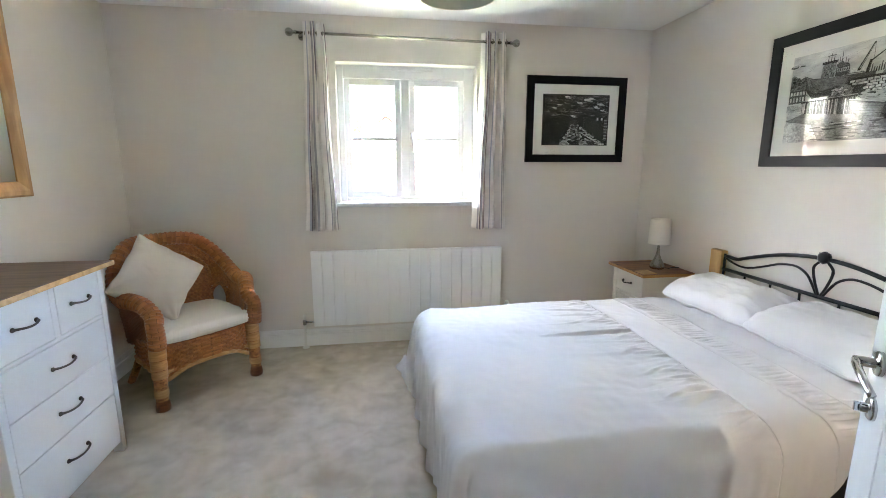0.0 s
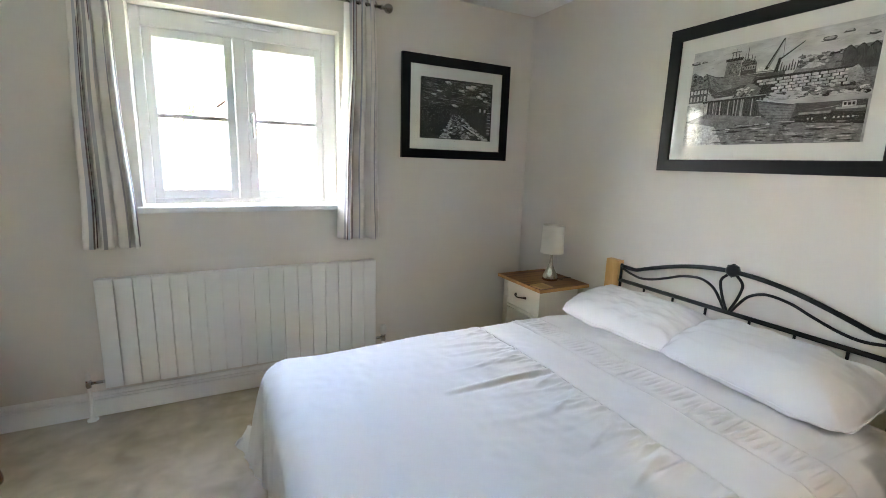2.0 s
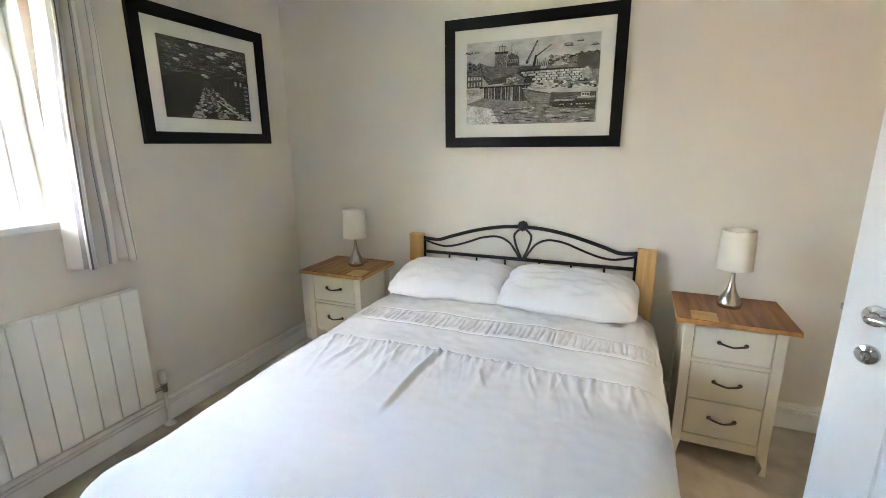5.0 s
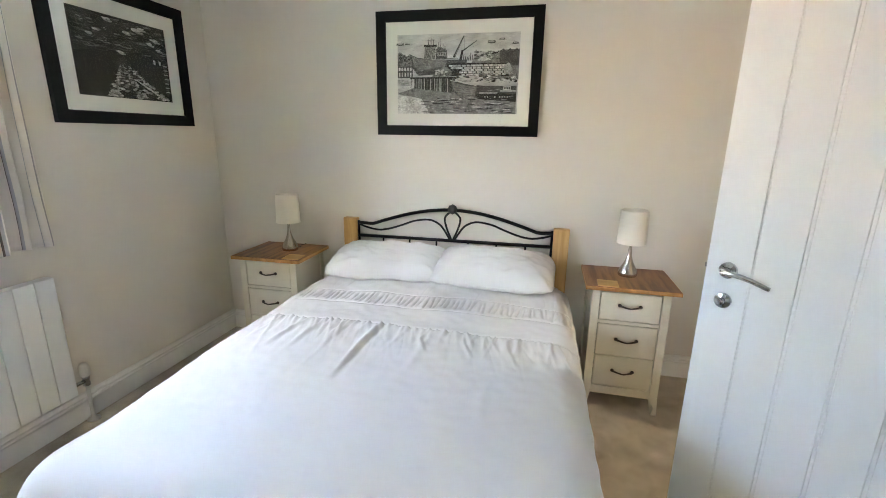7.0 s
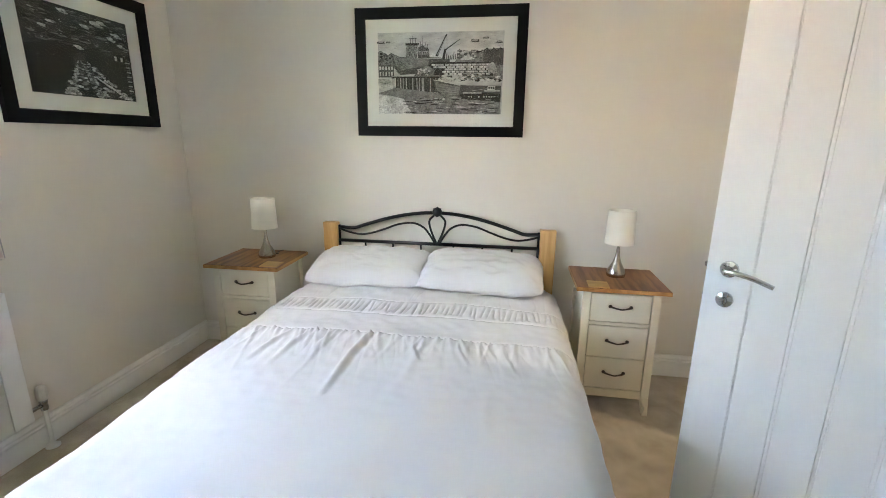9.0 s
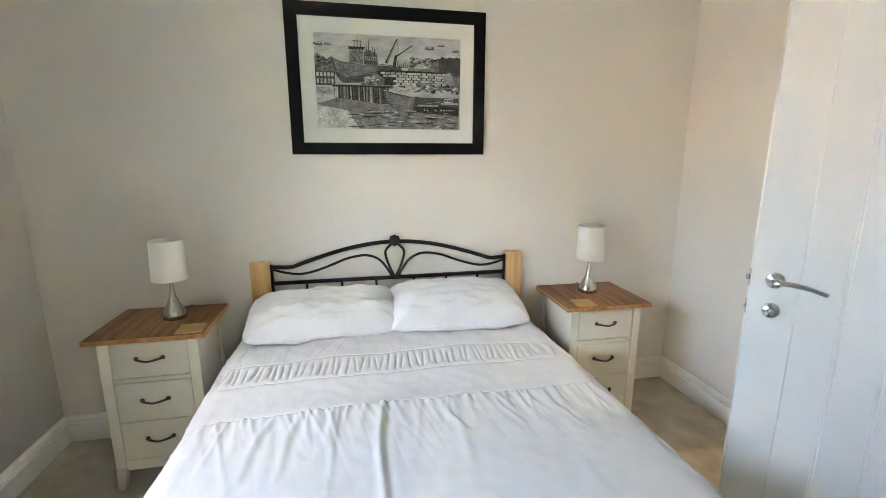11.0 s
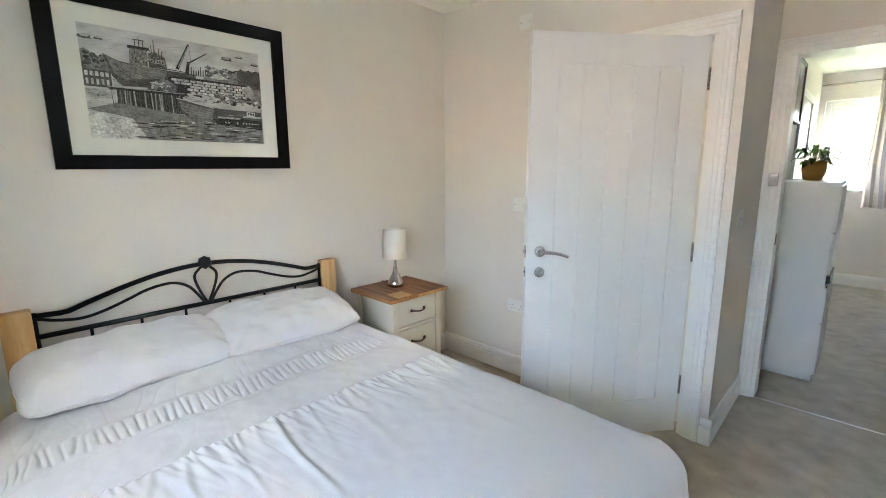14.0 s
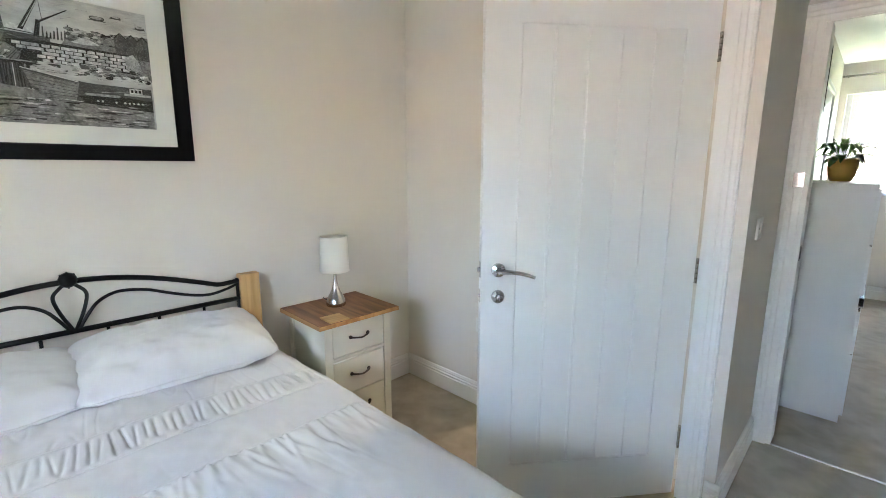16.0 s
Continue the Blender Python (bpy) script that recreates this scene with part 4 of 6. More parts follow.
def duvet():
    d = thing("duvet", pose(BX0, BYM, 0), "white cotton duvet with two ruched bands, rumpled over the bed", "duvet")
    xa, xb = 2.22, 0.515              # the flat part, from the pillows to the foot
    ya, yb = BY0 + 0.080, BY1 - 0.035
    R = 0.105
    rnd = random.Random(5)
    ruche = [(rnd.uniform(0.30, 0.70), rnd.uniform(0.006, 0.0125), rnd.uniform(0.0042, 0.0070), rnd.uniform(-0.20, 0.04), 1.75 + rnd.uniform(-0.014, 0.014), rnd.uniform(0.060, 0.084)) for _ in range(97)]
    folds = []
    for i in range(92):
        y = ya - 0.04 + (yb - ya + 0.08) * (i + rnd.uniform(-0.45, 0.45)) / 91
        folds.append((y, rnd.uniform(0.005, 0.0125), rnd.uniform(0.09, 0.30) * (1.8 if rnd.random() < 0.2 else 1), rnd.uniform(0.0035, 0.0095), rnd.uniform(-0.38, 0.22)))
    long_folds = [((1.44, 2.240), (0.92, 2.296), 0.024, 0.013), ((1.43, 2.055), (1.22, 2.015), 0.014, 0.011), ((1.43, 1.868), (1.22, 1.832), 0.014, 0.011), ((1.42, 1.685), (1.18, 1.655), 0.012, 0.011),
                  ((1.45, 2.498), (1.08, 2.565), 0.014, 0.013), ((1.45, 2.391), (1.15, 2.425), 0.013, 0.011), ((1.44, 2.588), (1.10, 2.658), 0.013, 0.012), ((1.14, 1.727), (0.70, 1.738), 0.0035, 0.018)]

    def relief(x, y):
        z = 0.016 * math.sin(math.pi * min(max((y - ya) / (yb - ya), 0), 1)) * smoothstep(0.4, 0.9, x)
        z += 0.016 * noise.noise((x * 2.2, y * 2.2, 1.7)) + 0.006 * noise.noise((x * 6.5, y * 6.0, 4.2)) + 0.0016 * noise.noise((x * 23, y * 21, 9.1))
        # first ruched band: narrow uneven pleats
        e = smoothstep(1.668, 1.690, x) * (1 - smoothstep(1.806, 1.830, x))
        if e > 0:
            z += e * (0.003 + 0.002 * noise.noise((x * 20, y * 40, 2.0)))
            cell = int(math.floor(y / 0.027))
            for c in (cell - 1, cell, cell + 1):
                py, deep, w, slant, px, reach = ruche[c % len(ruche)]
                k = (y - (c + py) * 0.027 - slant * (x - 1.75)) / (w * (0.7 + 0.5 * abs(x - px) / reach))
                if abs(k) < 3:
                    z -= e * deep * math.exp(-k * k) * max(0.0, 1 - ((x - px) / reach) ** 2)
        z -= 0.0014 * math.exp(-((x - 1.668) / 0.008) ** 2) + 0.0014 * math.exp(-((x - 1.832) / 0.008) ** 2)
        # gathers that fan out from the second seam
        z -= 0.0035 * math.exp(-((x - 1.455) / 0.007) ** 2)
        if x < 1.46:
            near = smoothstep(0.55, 1.40, x)
            z += 0.0022 * near ** 2 * noise.noise((x * 2.0, y * 26 + x * 6, 2.6))
            z += 0.0020 * math.exp(-(1.455 - x) / 0.06) * (1 - smoothstep(1.440, 1.458, x)) * math.sin(y * 190 + 5 * noise.noise((x * 6, y * 6, 3.0)))
            for fy, width, reach, h, lean in folds:
                q = (1.455 - x) / reach
                if q < 1:
                    c = fy + lean * (1.455 - x)
                    k = (y - c) / (width * (1 + q))
                    if abs(k) < 3:
                        z += h * (1 - q) ** 1.2 * math.exp(-k * k) * smoothstep(0, 0.06, q)
            for (px, py), (qx, qy), h, width in long_folds:
                s = (px - x) / (px - qx)
                if 0 < s < 1:
                    c = py + (qy - py) * s + 0.012 * math.sin(5 * s)
                    k = (y - c) / width
                    z += 0.60 * h * math.sin(math.pi * min(s * 1.08 + 0.04, 1)) ** 0.6 * (math.exp(-k * k) - 0.4 * math.exp(-(k + 1.6) ** 2)) * (1 - 0.45 * s)
        # fine creases
        if x < 1.45:
            c = max(0.0, 1 - 6 * abs(noise.noise((x * 2.2, y * 20 - x * 4, 5.0))))
            z -= 0.0015 * c * c * smoothstep(0.95, 1.40, x)
        else:
            c = max(0.0, 1 - 6 * abs(noise.noise((x * 5.0, y * 21 + x * 3, 7.7))))
            z -= (0.0015 if x > 1.832 else 0.0003) * c * c
        # loose head end
        if x > 1.84:
            z += 0.006 * noise.noise((x * 12, y * 16, 6.0)) * smoothstep(1.84, 1.95, x)
        return z

    def f(u, v):
        # u: along the bed, from head to the foot hem; v: across, south hem to north hem
        foot_drop, south, north = 0.60, 0.50, 0.34
        sx = u * (xa - xb + foot_drop)
        flat = xa - sx
        a = max(0.0, xb - flat)
        wave = 0.03 * noise.noise((flat * 3, 8.0, 2.0))
        lift = 0.30 * smoothstep(1.50, 1.78, flat)
        total = (yb - ya) + south - lift + north + wave
        sy = -(south - lift) + v * total
        y = ya + sy
        b = 0.0
        side = 0
        if y < ya:
            b, side = ya - y, -1
        elif y > yb:
            b, side = y - yb, 1
        d = math.hypot(a, b)
        ux, uy = (-(a / d), side * b / d) if d > 0 else (0, 0)
        q = min(d / R, math.pi / 2)
        out = R * math.sin(q)
        drop = R * (1 - math.cos(q)) + max(0, d - R * math.pi / 2)
        hang = max(0, d - R * 0.8)
        corner = min(a, b) / (d + 1e-6)
        drop = min(drop, 0.535 - (0.26 if side > 0 else 0.10) * corner)
        # loose waves in the hanging part
        along = (y if a > b else flat)
        ripple = hang * (0.10 * noise.noise((along * 5.5, side * 3.0 + 0.4, 1.0)) + 0.05 * noise.noise((along * 14, 3.0, drop * 2)) + 0.02 + (0.42 if side > 0 else 0.20) * corner) * (0.2 if side < 0 and b > a else 1)
        out += ripple
        fx, fy = max(flat, xb), min(max(y, ya), yb)
        px, py = fx + ux * out, fy + uy * out
        top = relief(flat, y) * (1 if d == 0 else math.exp(-d * 4))
        pz = DUVET_TOP + top - drop
        if d > 0:
            wr = 0.004 * noise.noise((px * 14, py * 14, pz * 14)) + 0.006 * noise.noise((along * 30, drop * 3, 7.0)) * min(1, hang * 6)
            px, py = px + ux * wr, py + uy * wr
        if flat > 2.02:
            pz -= 0.014 * smoothstep(2.02, 2.20, flat)
        return (px - BX0, py - BYM, max(pz, 0.03))
    whole = xa - xb + 0.60
    for name, x0, x1, nu, label in (("head_panel", xa, 1.832, 56, "plain white head end"), ("ruched_band", 1.832, 1.668, 46, "narrow band of white ruching"), ("plain_band", 1.668, 1.455, 34, "smooth white band"), ("main_panel", 1.455, xa - whole, 250, "white cotton with gathers fanning from the seam")):
        u0, u1 = (xa - x0) / whole, (xa - x1) / whole
        bm = bmesh.new()
        sheet(bm, lambda u, v: f(u0 + (u1 - u0) * u, v), nu, 520)
        ob = part(name, bm, LINEN, d, label, smooth=True)
        ob.modifiers.new("thickness", "SOLIDIFY").thickness = 0.010
        ob.modifiers["thickness"].offset = -1.0


duvet()


def pillow(name, m, wide, deep, thick, material, label, seed, category="pillow", group="", nodes=44, full=1.0, waist=0.05, folds=1.0, sag=0.0):
    """A soft stuffed cushion: edges drawn in between pointed corners, folds running out of the corners."""
    p = thing(name, m, label, category, group)

    def rim_at(u, v):
        x = u * wide / 2 * (1 - waist * (1 - abs(v) ** 2.2) * (deep / wide) ** 0.5)
        y = v * deep / 2 * (1 - 1.25 * waist * (1 - abs(u) ** 2.2))
        blunt = 1 - (0.6 * waist + 2.2 * sag) * abs(u * v) ** 5
        x, y = x * blunt, y * blunt
        wob = 0.006 * folds * noise.noise((u * 3.1 + seed, v * 3.1, 5.5))
        return x + wob, y + wob

    def droop(u, v):
        return -sag * max(abs(u), abs(v)) ** 5 + 0.5 * sag * noise.noise((u * 4 + seed, v * 4, 8.0))

    def ridge(a, b, c):
        return 1 - min(1.0, 2.6 * abs(noise.noise((a, b, c))))
    bm = bmesh.new()
    rows = {}
    for s in (1, -1):
        for i in range(nodes + 1):
            for j in range(nodes + 1):
                u, v = -1 + 2 * i / nodes, -1 + 2 * j / nodes
                edge = i in (0, nodes) or j in (0, nodes)
                if edge and s == -1:
                    rows[s, i, j] = rows[1, i, j]
                    continue
                puff = ((1 - abs(u) ** 4.5) ** 0.5) * ((1 - abs(v) ** 2.6) ** 0.5)
                puff = puff ** full * (1 - 0.35 * abs(u * v) ** 2.5)
                x, y = rim_at(u, v)
                crease = 0.055 * noise.noise((u * 2.1 + seed, v * 2.1, s)) + 0.03 * noise.noise((u * 6, v * 6 + seed, s * 2))
                # folds that fan from the nearest corner, and a few slack ones across the middle
                du, dv = (1 - abs(u)) * wide, (1 - abs(v)) * deep
                far, turn = math.hypot(du, dv) / deep, math.atan2(dv, du)
                crease += folds * 0.13 * math.sin(turn * 9 + seed * 3 + u + 2 * v) * math.exp(-(far / 0.55) ** 2) * min(1, far * 6)
                crease -= folds * 0.022 * ridge(u * 1.6 + seed, v * 1.1 + 0.7 * u, 3.3 + s) ** 4
                crease += folds * 0.018 * noise.noise((u * 15, v * 13 + seed, s))
                z = s * thick / 2 * puff * (1 + crease * (1 if s > 0 else 0.3)) + droop(u, v)
                rows[s, i, j] = bm.verts.new((x, y, z))
        for i in range(nodes):
            for j in range(nodes):
                q = (rows[s, i, j], rows[s, i + 1, j], rows[s, i + 1, j + 1], rows[s, i, j + 1])
                bm.faces.new(q if s > 0 else q[::-1])
    part("cover", bm, material, p, smooth=True)
    rim = [(*rim_at(u, v), droop(u, v)) for u, v in
           [(-1 + 2 * k / 20, -1) for k in range(20)] + [(1, -1 + 2 * k / 20) for k in range(20)] + [(1 - 2 * k / 20, 1) for k in range(20)] + [(-1, 1 - 2 * k / 20) for k in range(20)]]
    part("seam", tube(bmesh.new(), rim, 0.0022, 5, closed=True), material, p, smooth=True)
    return p


pillow("pillow", pose(2.168, 2.463, 0.674, 0, -12, 0) @ pose(0, 0, 0, 0, 0, 91.5), 0.725, 0.372, 0.165, PILLOW_CLOTH, "plump white cotton pillow against the headboard", 1.3, group="bed pillows", nodes=90, waist=0.03, folds=0.8, sag=0.025)
pillow("pillow", pose(2.155, 1.830, 0.681, 0, -12, 0) @ pose(0, 0, 0, 0, 0, 88.0), 0.695, 0.390, 0.170, PILLOW_CLOTH, "plump white cotton pillow against the headboard", 4.7, group="bed pillows", nodes=90, waist=0.03, folds=0.8, sag=0.025)


# ---- bow handle ----
def bow_handle(length):
    """A dark bow pull lying along x, standing out along -y."""
    bm = bmesh.new()
    h = length / 2
    tube(bm, smooth_path([(-h, -0.004, 0), (-h + 0.008, -0.016, 0), (-h + 0.03, -0.024, -0.003), (0, -0.027, -0.005), (h - 0.03, -0.024, -0.003), (h - 0.008, -0.016, 0), (h, -0.004, 0)]), lambda t: 0.0042 + 0.0018 * abs(2 * t - 1) ** 2, 10)
    for s in (-1, 1):
        k = lathe(bmesh.new(), [(0.0085, 0), (0.0095, 0.003), (0.007, 0.008), (0.004, 0.010)], 16)
        k.transform(Matrix.Translation((s * h, 0, 0)) @ Matrix.Rotation(math.pi / 2, 4, "X"))
        me = bpy.data.meshes.new("boss")
        k.to_mesh(me)
        k.free()
        bm.from_mesh(me)
        bpy.data.meshes.remove(me)
    return bm


# ---- bedside cabinets ----
def nightstand():
    """Stands at the origin with its back at y = 0 and its front towards -y."""
    n = thing("bedside_cabinet", pose(0, 0, 0), "cream three-drawer bedside cabinet with a stained pine top", "bedside table", "bedside cabinets")
    W, D, H = 0.372, 0.345, 0.690
    t = 0.021
    part("top", boxes(((-0.2195, -D - 0.0255, H - t + 0.001), (0.2195, 0.012, H)), bevel=0.002), PINE_TOP, n, "brown knotty pine top")
    # strips along front and sides, coloured paler than the top as if lit
    part("top_edge", boxes(((-0.222, -D - 0.028, H - t), (0.222, -D - 0.0257, H - 0.0015)), bevel=0.0008), LIT_EDGE_PINE, n, "honey-coloured pine edge")
    for x in (-0.222, 0.2197):
        part("top_edge", boxes(((x, -D - 0.0255, H - t), (x + 0.0023, 0.012, H - 0.0015)), bevel=0.0008), LIT_EDGE_PINE, n, "honey-coloured pine edge")
    f, s = -D, 0.040
    for x in (-1, 1):
        for y0, y1 in ((f, f + s), (-s, 0.0)):
            a, b = sorted((x * W / 2, x * (W / 2 - s)))
            c, e = sorted((x * (W / 2 + 0.004), x * (W / 2 - s * 0.55)))
            part("leg", boxes(((a, y0, 0.10), (b, y1, H - t)), bevel=0.002), CREAM, n)
            bm = bmesh.new()
            lo = [bm.verts.new(p) for p in ((c, y0 - (0.004 if y0 == f else 0), 0), (e, y0 - (0.004 if y0 == f else 0), 0), (e, y1 - (0.012 if y0 == f else 0), 0), (c, y1 - (0.012 if y0 == f else 0), 0))]
            hi = [bm.verts.new(p) for p in ((a, y0, 0.0995), (b, y0, 0.0995), (b, y1, 0.0995), (a, y1, 0.0995))]
            if x > 0:
                hi = [hi[1], hi[0], hi[3], hi[2]]
            bm.faces.new(lo[::-1])
            bm.faces.new(hi)
            for i in range(4):
                bm.faces.new((lo[i], lo[(i + 1) % 4], hi[(i + 1) % 4], hi[i]))
            part("foot", bm, CREAM, n)
    part("side_panel", boxes(((-W / 2 + 0.008, f + s, 0.10), (-W / 2 + 0.02, -s, H - t))), CREAM, n)
    part("side_panel", boxes(((W / 2 - 0.02, f + s, 0.10), (W / 2 - 0.008, -s, H - t))), CREAM, n)
    part("back_panel", boxes(((-W / 2 + s, -0.012, 0.10), (W / 2 - s, -0.004, H - t))), CREAM, n)
    # dark sheet behind the drawers, its colour standing for shade in the gaps
    part("gap_shade_panel", boxes(((-W / 2 + s - 0.002, f + 0.022, 0.13), (W / 2 - s + 0.002, f + 0.03, H - t))), GAP, n)
    part("bottom_rail", boxes(((-W / 2 + s, f + 0.004, 0.085), (W / 2 - s, f + 0.024, 0.130)), bevel=0.002), CREAM, n)
    part("rail", boxes(((-W / 2 + s, f + 0.004, 0.486), (W / 2 - s, f + 0.020, 0.503)), bevel=0.001), CREAM, n)
    part("rail", boxes(((-W / 2 + s, f + 0.004, H - t - 0.010), (W / 2 - s, f + 0.020, H - t))), CREAM, n)
    w = W / 2 - s - 0.003
    for z0, z1 in ((0.507, 0.655), (0.311, 0.482), (0.135, 0.307)):
        d = part("drawer", boxes(((-w, f + 0.003, z0), (w, f + 0.021, z1)), bevel=0.0025), CREAM, n)
        bm = bow_handle(0.098)
        bm.transform(Matrix.Translation((0, f + 0.003, (z0 + z1) / 2 + 0.008)))
        part("handle", bm, BRONZE, d, "dark bronze bow handle", True)
    return n


ns = nightstand()
ns.matrix_world = pose(2.317, 3.157, 0, 0, 0, -90)
copy_thing(ns, pose(2.288, 1.115, 0, 0, 0, -91))


def table_lamp():
    l = thing("table_lamp", pose(0, 0, 0), "small lamp with an ivory shade and brushed nickel base", "lamp", "bedside lamps")
    prof = [(0.0, 0.0), (0.046, 0.0), (0.049, 0.006), (0.0485, 0.018), (0.044, 0.034), (0.034, 0.054), (0.023, 0.074), (0.015, 0.098), (0.0105, 0.125), (0.008, 0.155), (0.0075, 0.175)]
    part("base", lathe(bmesh.new(), prof[1:], 40), NICKEL, l, smooth=True)
    part("lamp_holder", lathe(bmesh.new(), [(0.010, 0.174), (0.014, 0.178), (0.014, 0.215), (0.010, 0.22)], 20), PLASTIC, l, smooth=True)
    part("bulb", lathe(bmesh.new(), [(0.012, 0.22), (0.018, 0.24), (0.024, 0.265), (0.022, 0.285), (0.012, 0.298), (0.002, 0.30)], 20), PLASTIC, l, smooth=True)
    part("shade", lathe(bmesh.new(), [(0.072, 0.178), (0.066, 0.352), (0.0645, 0.352), (0.0705, 0.178), (0.072, 0.178)], 48, caps=False), SHADE, l, smooth=False)
    for r, z in ((0.0715, 0.179), (0.0655, 0.351)):
        part("shade_rim", tube(bmesh.new(), [(r * math.cos(a), r * math.sin(a), z) for a in (math.tau * j / 48 for j in range(48))], 0.0018, 6, closed=True), SHADE, l, smooth=True)
    bm = bmesh.new()
    for a in (0.3, 0.3 + math.tau / 3, 0.3 + 2 * math.tau / 3):
        tube(bm, [(0.013 * math.cos(a), 0.013 * math.sin(a), 0.214), (0.069 * math.cos(a), 0.069 * math.sin(a), 0.222)], 0.0013, 5)
    part("shade_carrier", bm, NICKEL, l)
    part("cable", tube(bmesh.new(), smooth_path([(0.04, -0.01, 0.006), (0.075, -0.03, 0.003), (0.11, -0.01, 0.003), (0.16, -0.02, 0.003)]), 0.0025, 6), BLACK_IRON, l, "thin dark flex", True)
    return l


lamp = table_lamp()
lamp.matrix_world = pose(2.165, 3.115, 0.690)
copy_thing(lamp, pose(2.150, 1.112, 0.690))
coaster = tagged(part("coaster", boxes(((-0.05, -0.05, 0), (0.05, 0.05, 0.006)), bevel=0.002), COASTER_WOOD), "square pale wooden coaster on the bedside cabinet", "coaster", "coasters")
coaster.matrix_world = pose(2.005, 3.000, 0.690, 0, 0, 4)
copy_thing(coaster, pose(1.970, 1.235, 0.690, 0, 0, -3))


# ---- tallboy ----
def tallboy():
    """Back at y = 0, front towards -y."""
    n = thing("chest_of_drawers", pose(0, 0, 0), "white five-drawer chest with a stained wooden top", "chest of drawers")
    W, D, H, t, s = 0.665, 0.44, 0.965, 0.022, 0.045
    f = -D
    part("top", boxes(((-W / 2 - 0.04, f - 0.036, H - t + 0.003), (W / 2 + 0.04, 0.004, H)), bevel=0.003), DRESSER_TOP, n, "brown stained pine top")
    part("top_edge", boxes(((-W / 2 - 0.041, f - 0.0395, H - t), (W / 2 + 0.041, f - 0.0362, H - 0.001)), bevel=0.001), PINE_EDGE, n, "pale pine edge")
    for x in (-1, 1):
        for y0, y1 in ((f, f + s), (-s, 0)):
            a, b = sorted((x * W / 2, x * (W / 2 - s + 0.012)))
            part("leg", boxes(((a, y0, 0.0), (b, y1, H - t)), bevel=0.003), CABINET_WHITE, n)
    part("side_panel", boxes(((-W / 2 + 0.008, f + s, 0.07), (-W / 2 + 0.022, -s, H - t))), CABINET_WHITE, n)
    part("side_panel", boxes(((W / 2 - 0.022, f + s, 0.07), (W / 2 - 0.008, -s, H - t))), CABINET_WHITE, n)
    part("back_panel", boxes(((-W / 2 + s, -0.012, 0.07), (W / 2 - s, -0.004, H - t))), CABINET_WHITE, n)
    # added dark sheet: paints the shade seen between the drawer fronts
    part("gap_shade_panel", boxes(((-W / 2 + 0.03, f + 0.022, 0.08), (W / 2 - 0.03, f + 0.032, H - t))), GAP, n)
    part("rail", boxes(((-W / 2 + 0.034, f + 0.003, 0.705), (W / 2 - 0.034, f + 0.02, 0.722)), bevel=0.001), CABINET_WHITE, n)
    part("stile", boxes(((-0.016, f + 0.003, 0.7225), (0.016, f + 0.02, H - t)), bevel=0.001), CABINET_WHITE, n)
    part("plinth", boxes(((-W / 2 + 0.034, f + 0.006, 0.055), (W / 2 - 0.034, f + 0.024, 0.085)), bevel=0.001), CABINET_WHITE, n)
    w = W / 2 - 0.036
    for x0, x1, z0, z1, hl in ((-w, -0.018, 0.7245, 0.936, 0.115), (0.018, w, 0.7245, 0.936, 0.115), (-w, w, 0.5145, 0.7025, 0.125), (-w, w, 0.3195, 0.5115, 0.125), (-w, w, 0.0875, 0.3165, 0.125)):
        d = part("drawer", boxes(((x0, f + 0.002, z0), (x1, f + 0.021, z1)), bevel=0.002), CABINET_WHITE, n)
        bm = bow_handle(hl)
        bm.transform(Matrix.Translation(((x0 + x1) / 2, f + 0.002, (z0 + z1) / 2 + 0.004)))
        part("handle", bm, BRONZE, d, "dark bronze bow handle", True)
    return n


tall = tallboy()
tall.matrix_world = pose(-1.530, 2.2225, 0, 0, 0, 90)

# ---- wall mirror ----
mir = thing("wall_mirror", pose(WEST, 2.48, 1.256), "wall mirror in a broad honey-coloured wooden frame", "mirror")
MW, MH, MF = 0.39, 1.0, 0.075
MOULD = ((0, 0), (0, 0.020), (0.010, 0.028), (0.030, 0.030), (0.055, 0.022), (0.075, 0.012), (0.075, 0.0))
for s in (-1, 1):
    bm = prism(bmesh.new(), MOULD, lambda u, v, d: Vector((v + 0.0005, s * (MW - u), d + (u if d == 0 else -u))), 0, MH)
    part("frame_side", bm, OAK, mir)
for z, s in ((0, 1), (MH, -1)):
    bm = prism(bmesh.new(), MOULD, lambda u, v, d: Vector((v + 0.0005, d + (u if d < 0 else -u), z + s * u)), -MW, MW)
    part("frame_rail", bm, OAK, mir)
part("mirror_glass", boxes(((0.004, -MW + MF - 0.004, MF - 0.004), (0.009, MW - MF + 0.004, MH - MF + 0.004))), MIRROR, mir)


# ---- framed prints ----
INK = [paint("ink_" + n, (g, g, g * 0.985), 0.9, 0.6, 34, 130, 0) for n, g in (("black", 0.035), ("dark", 0.095), ("mid", 0.23), ("light", 0.43), ("paper", 0.62))]


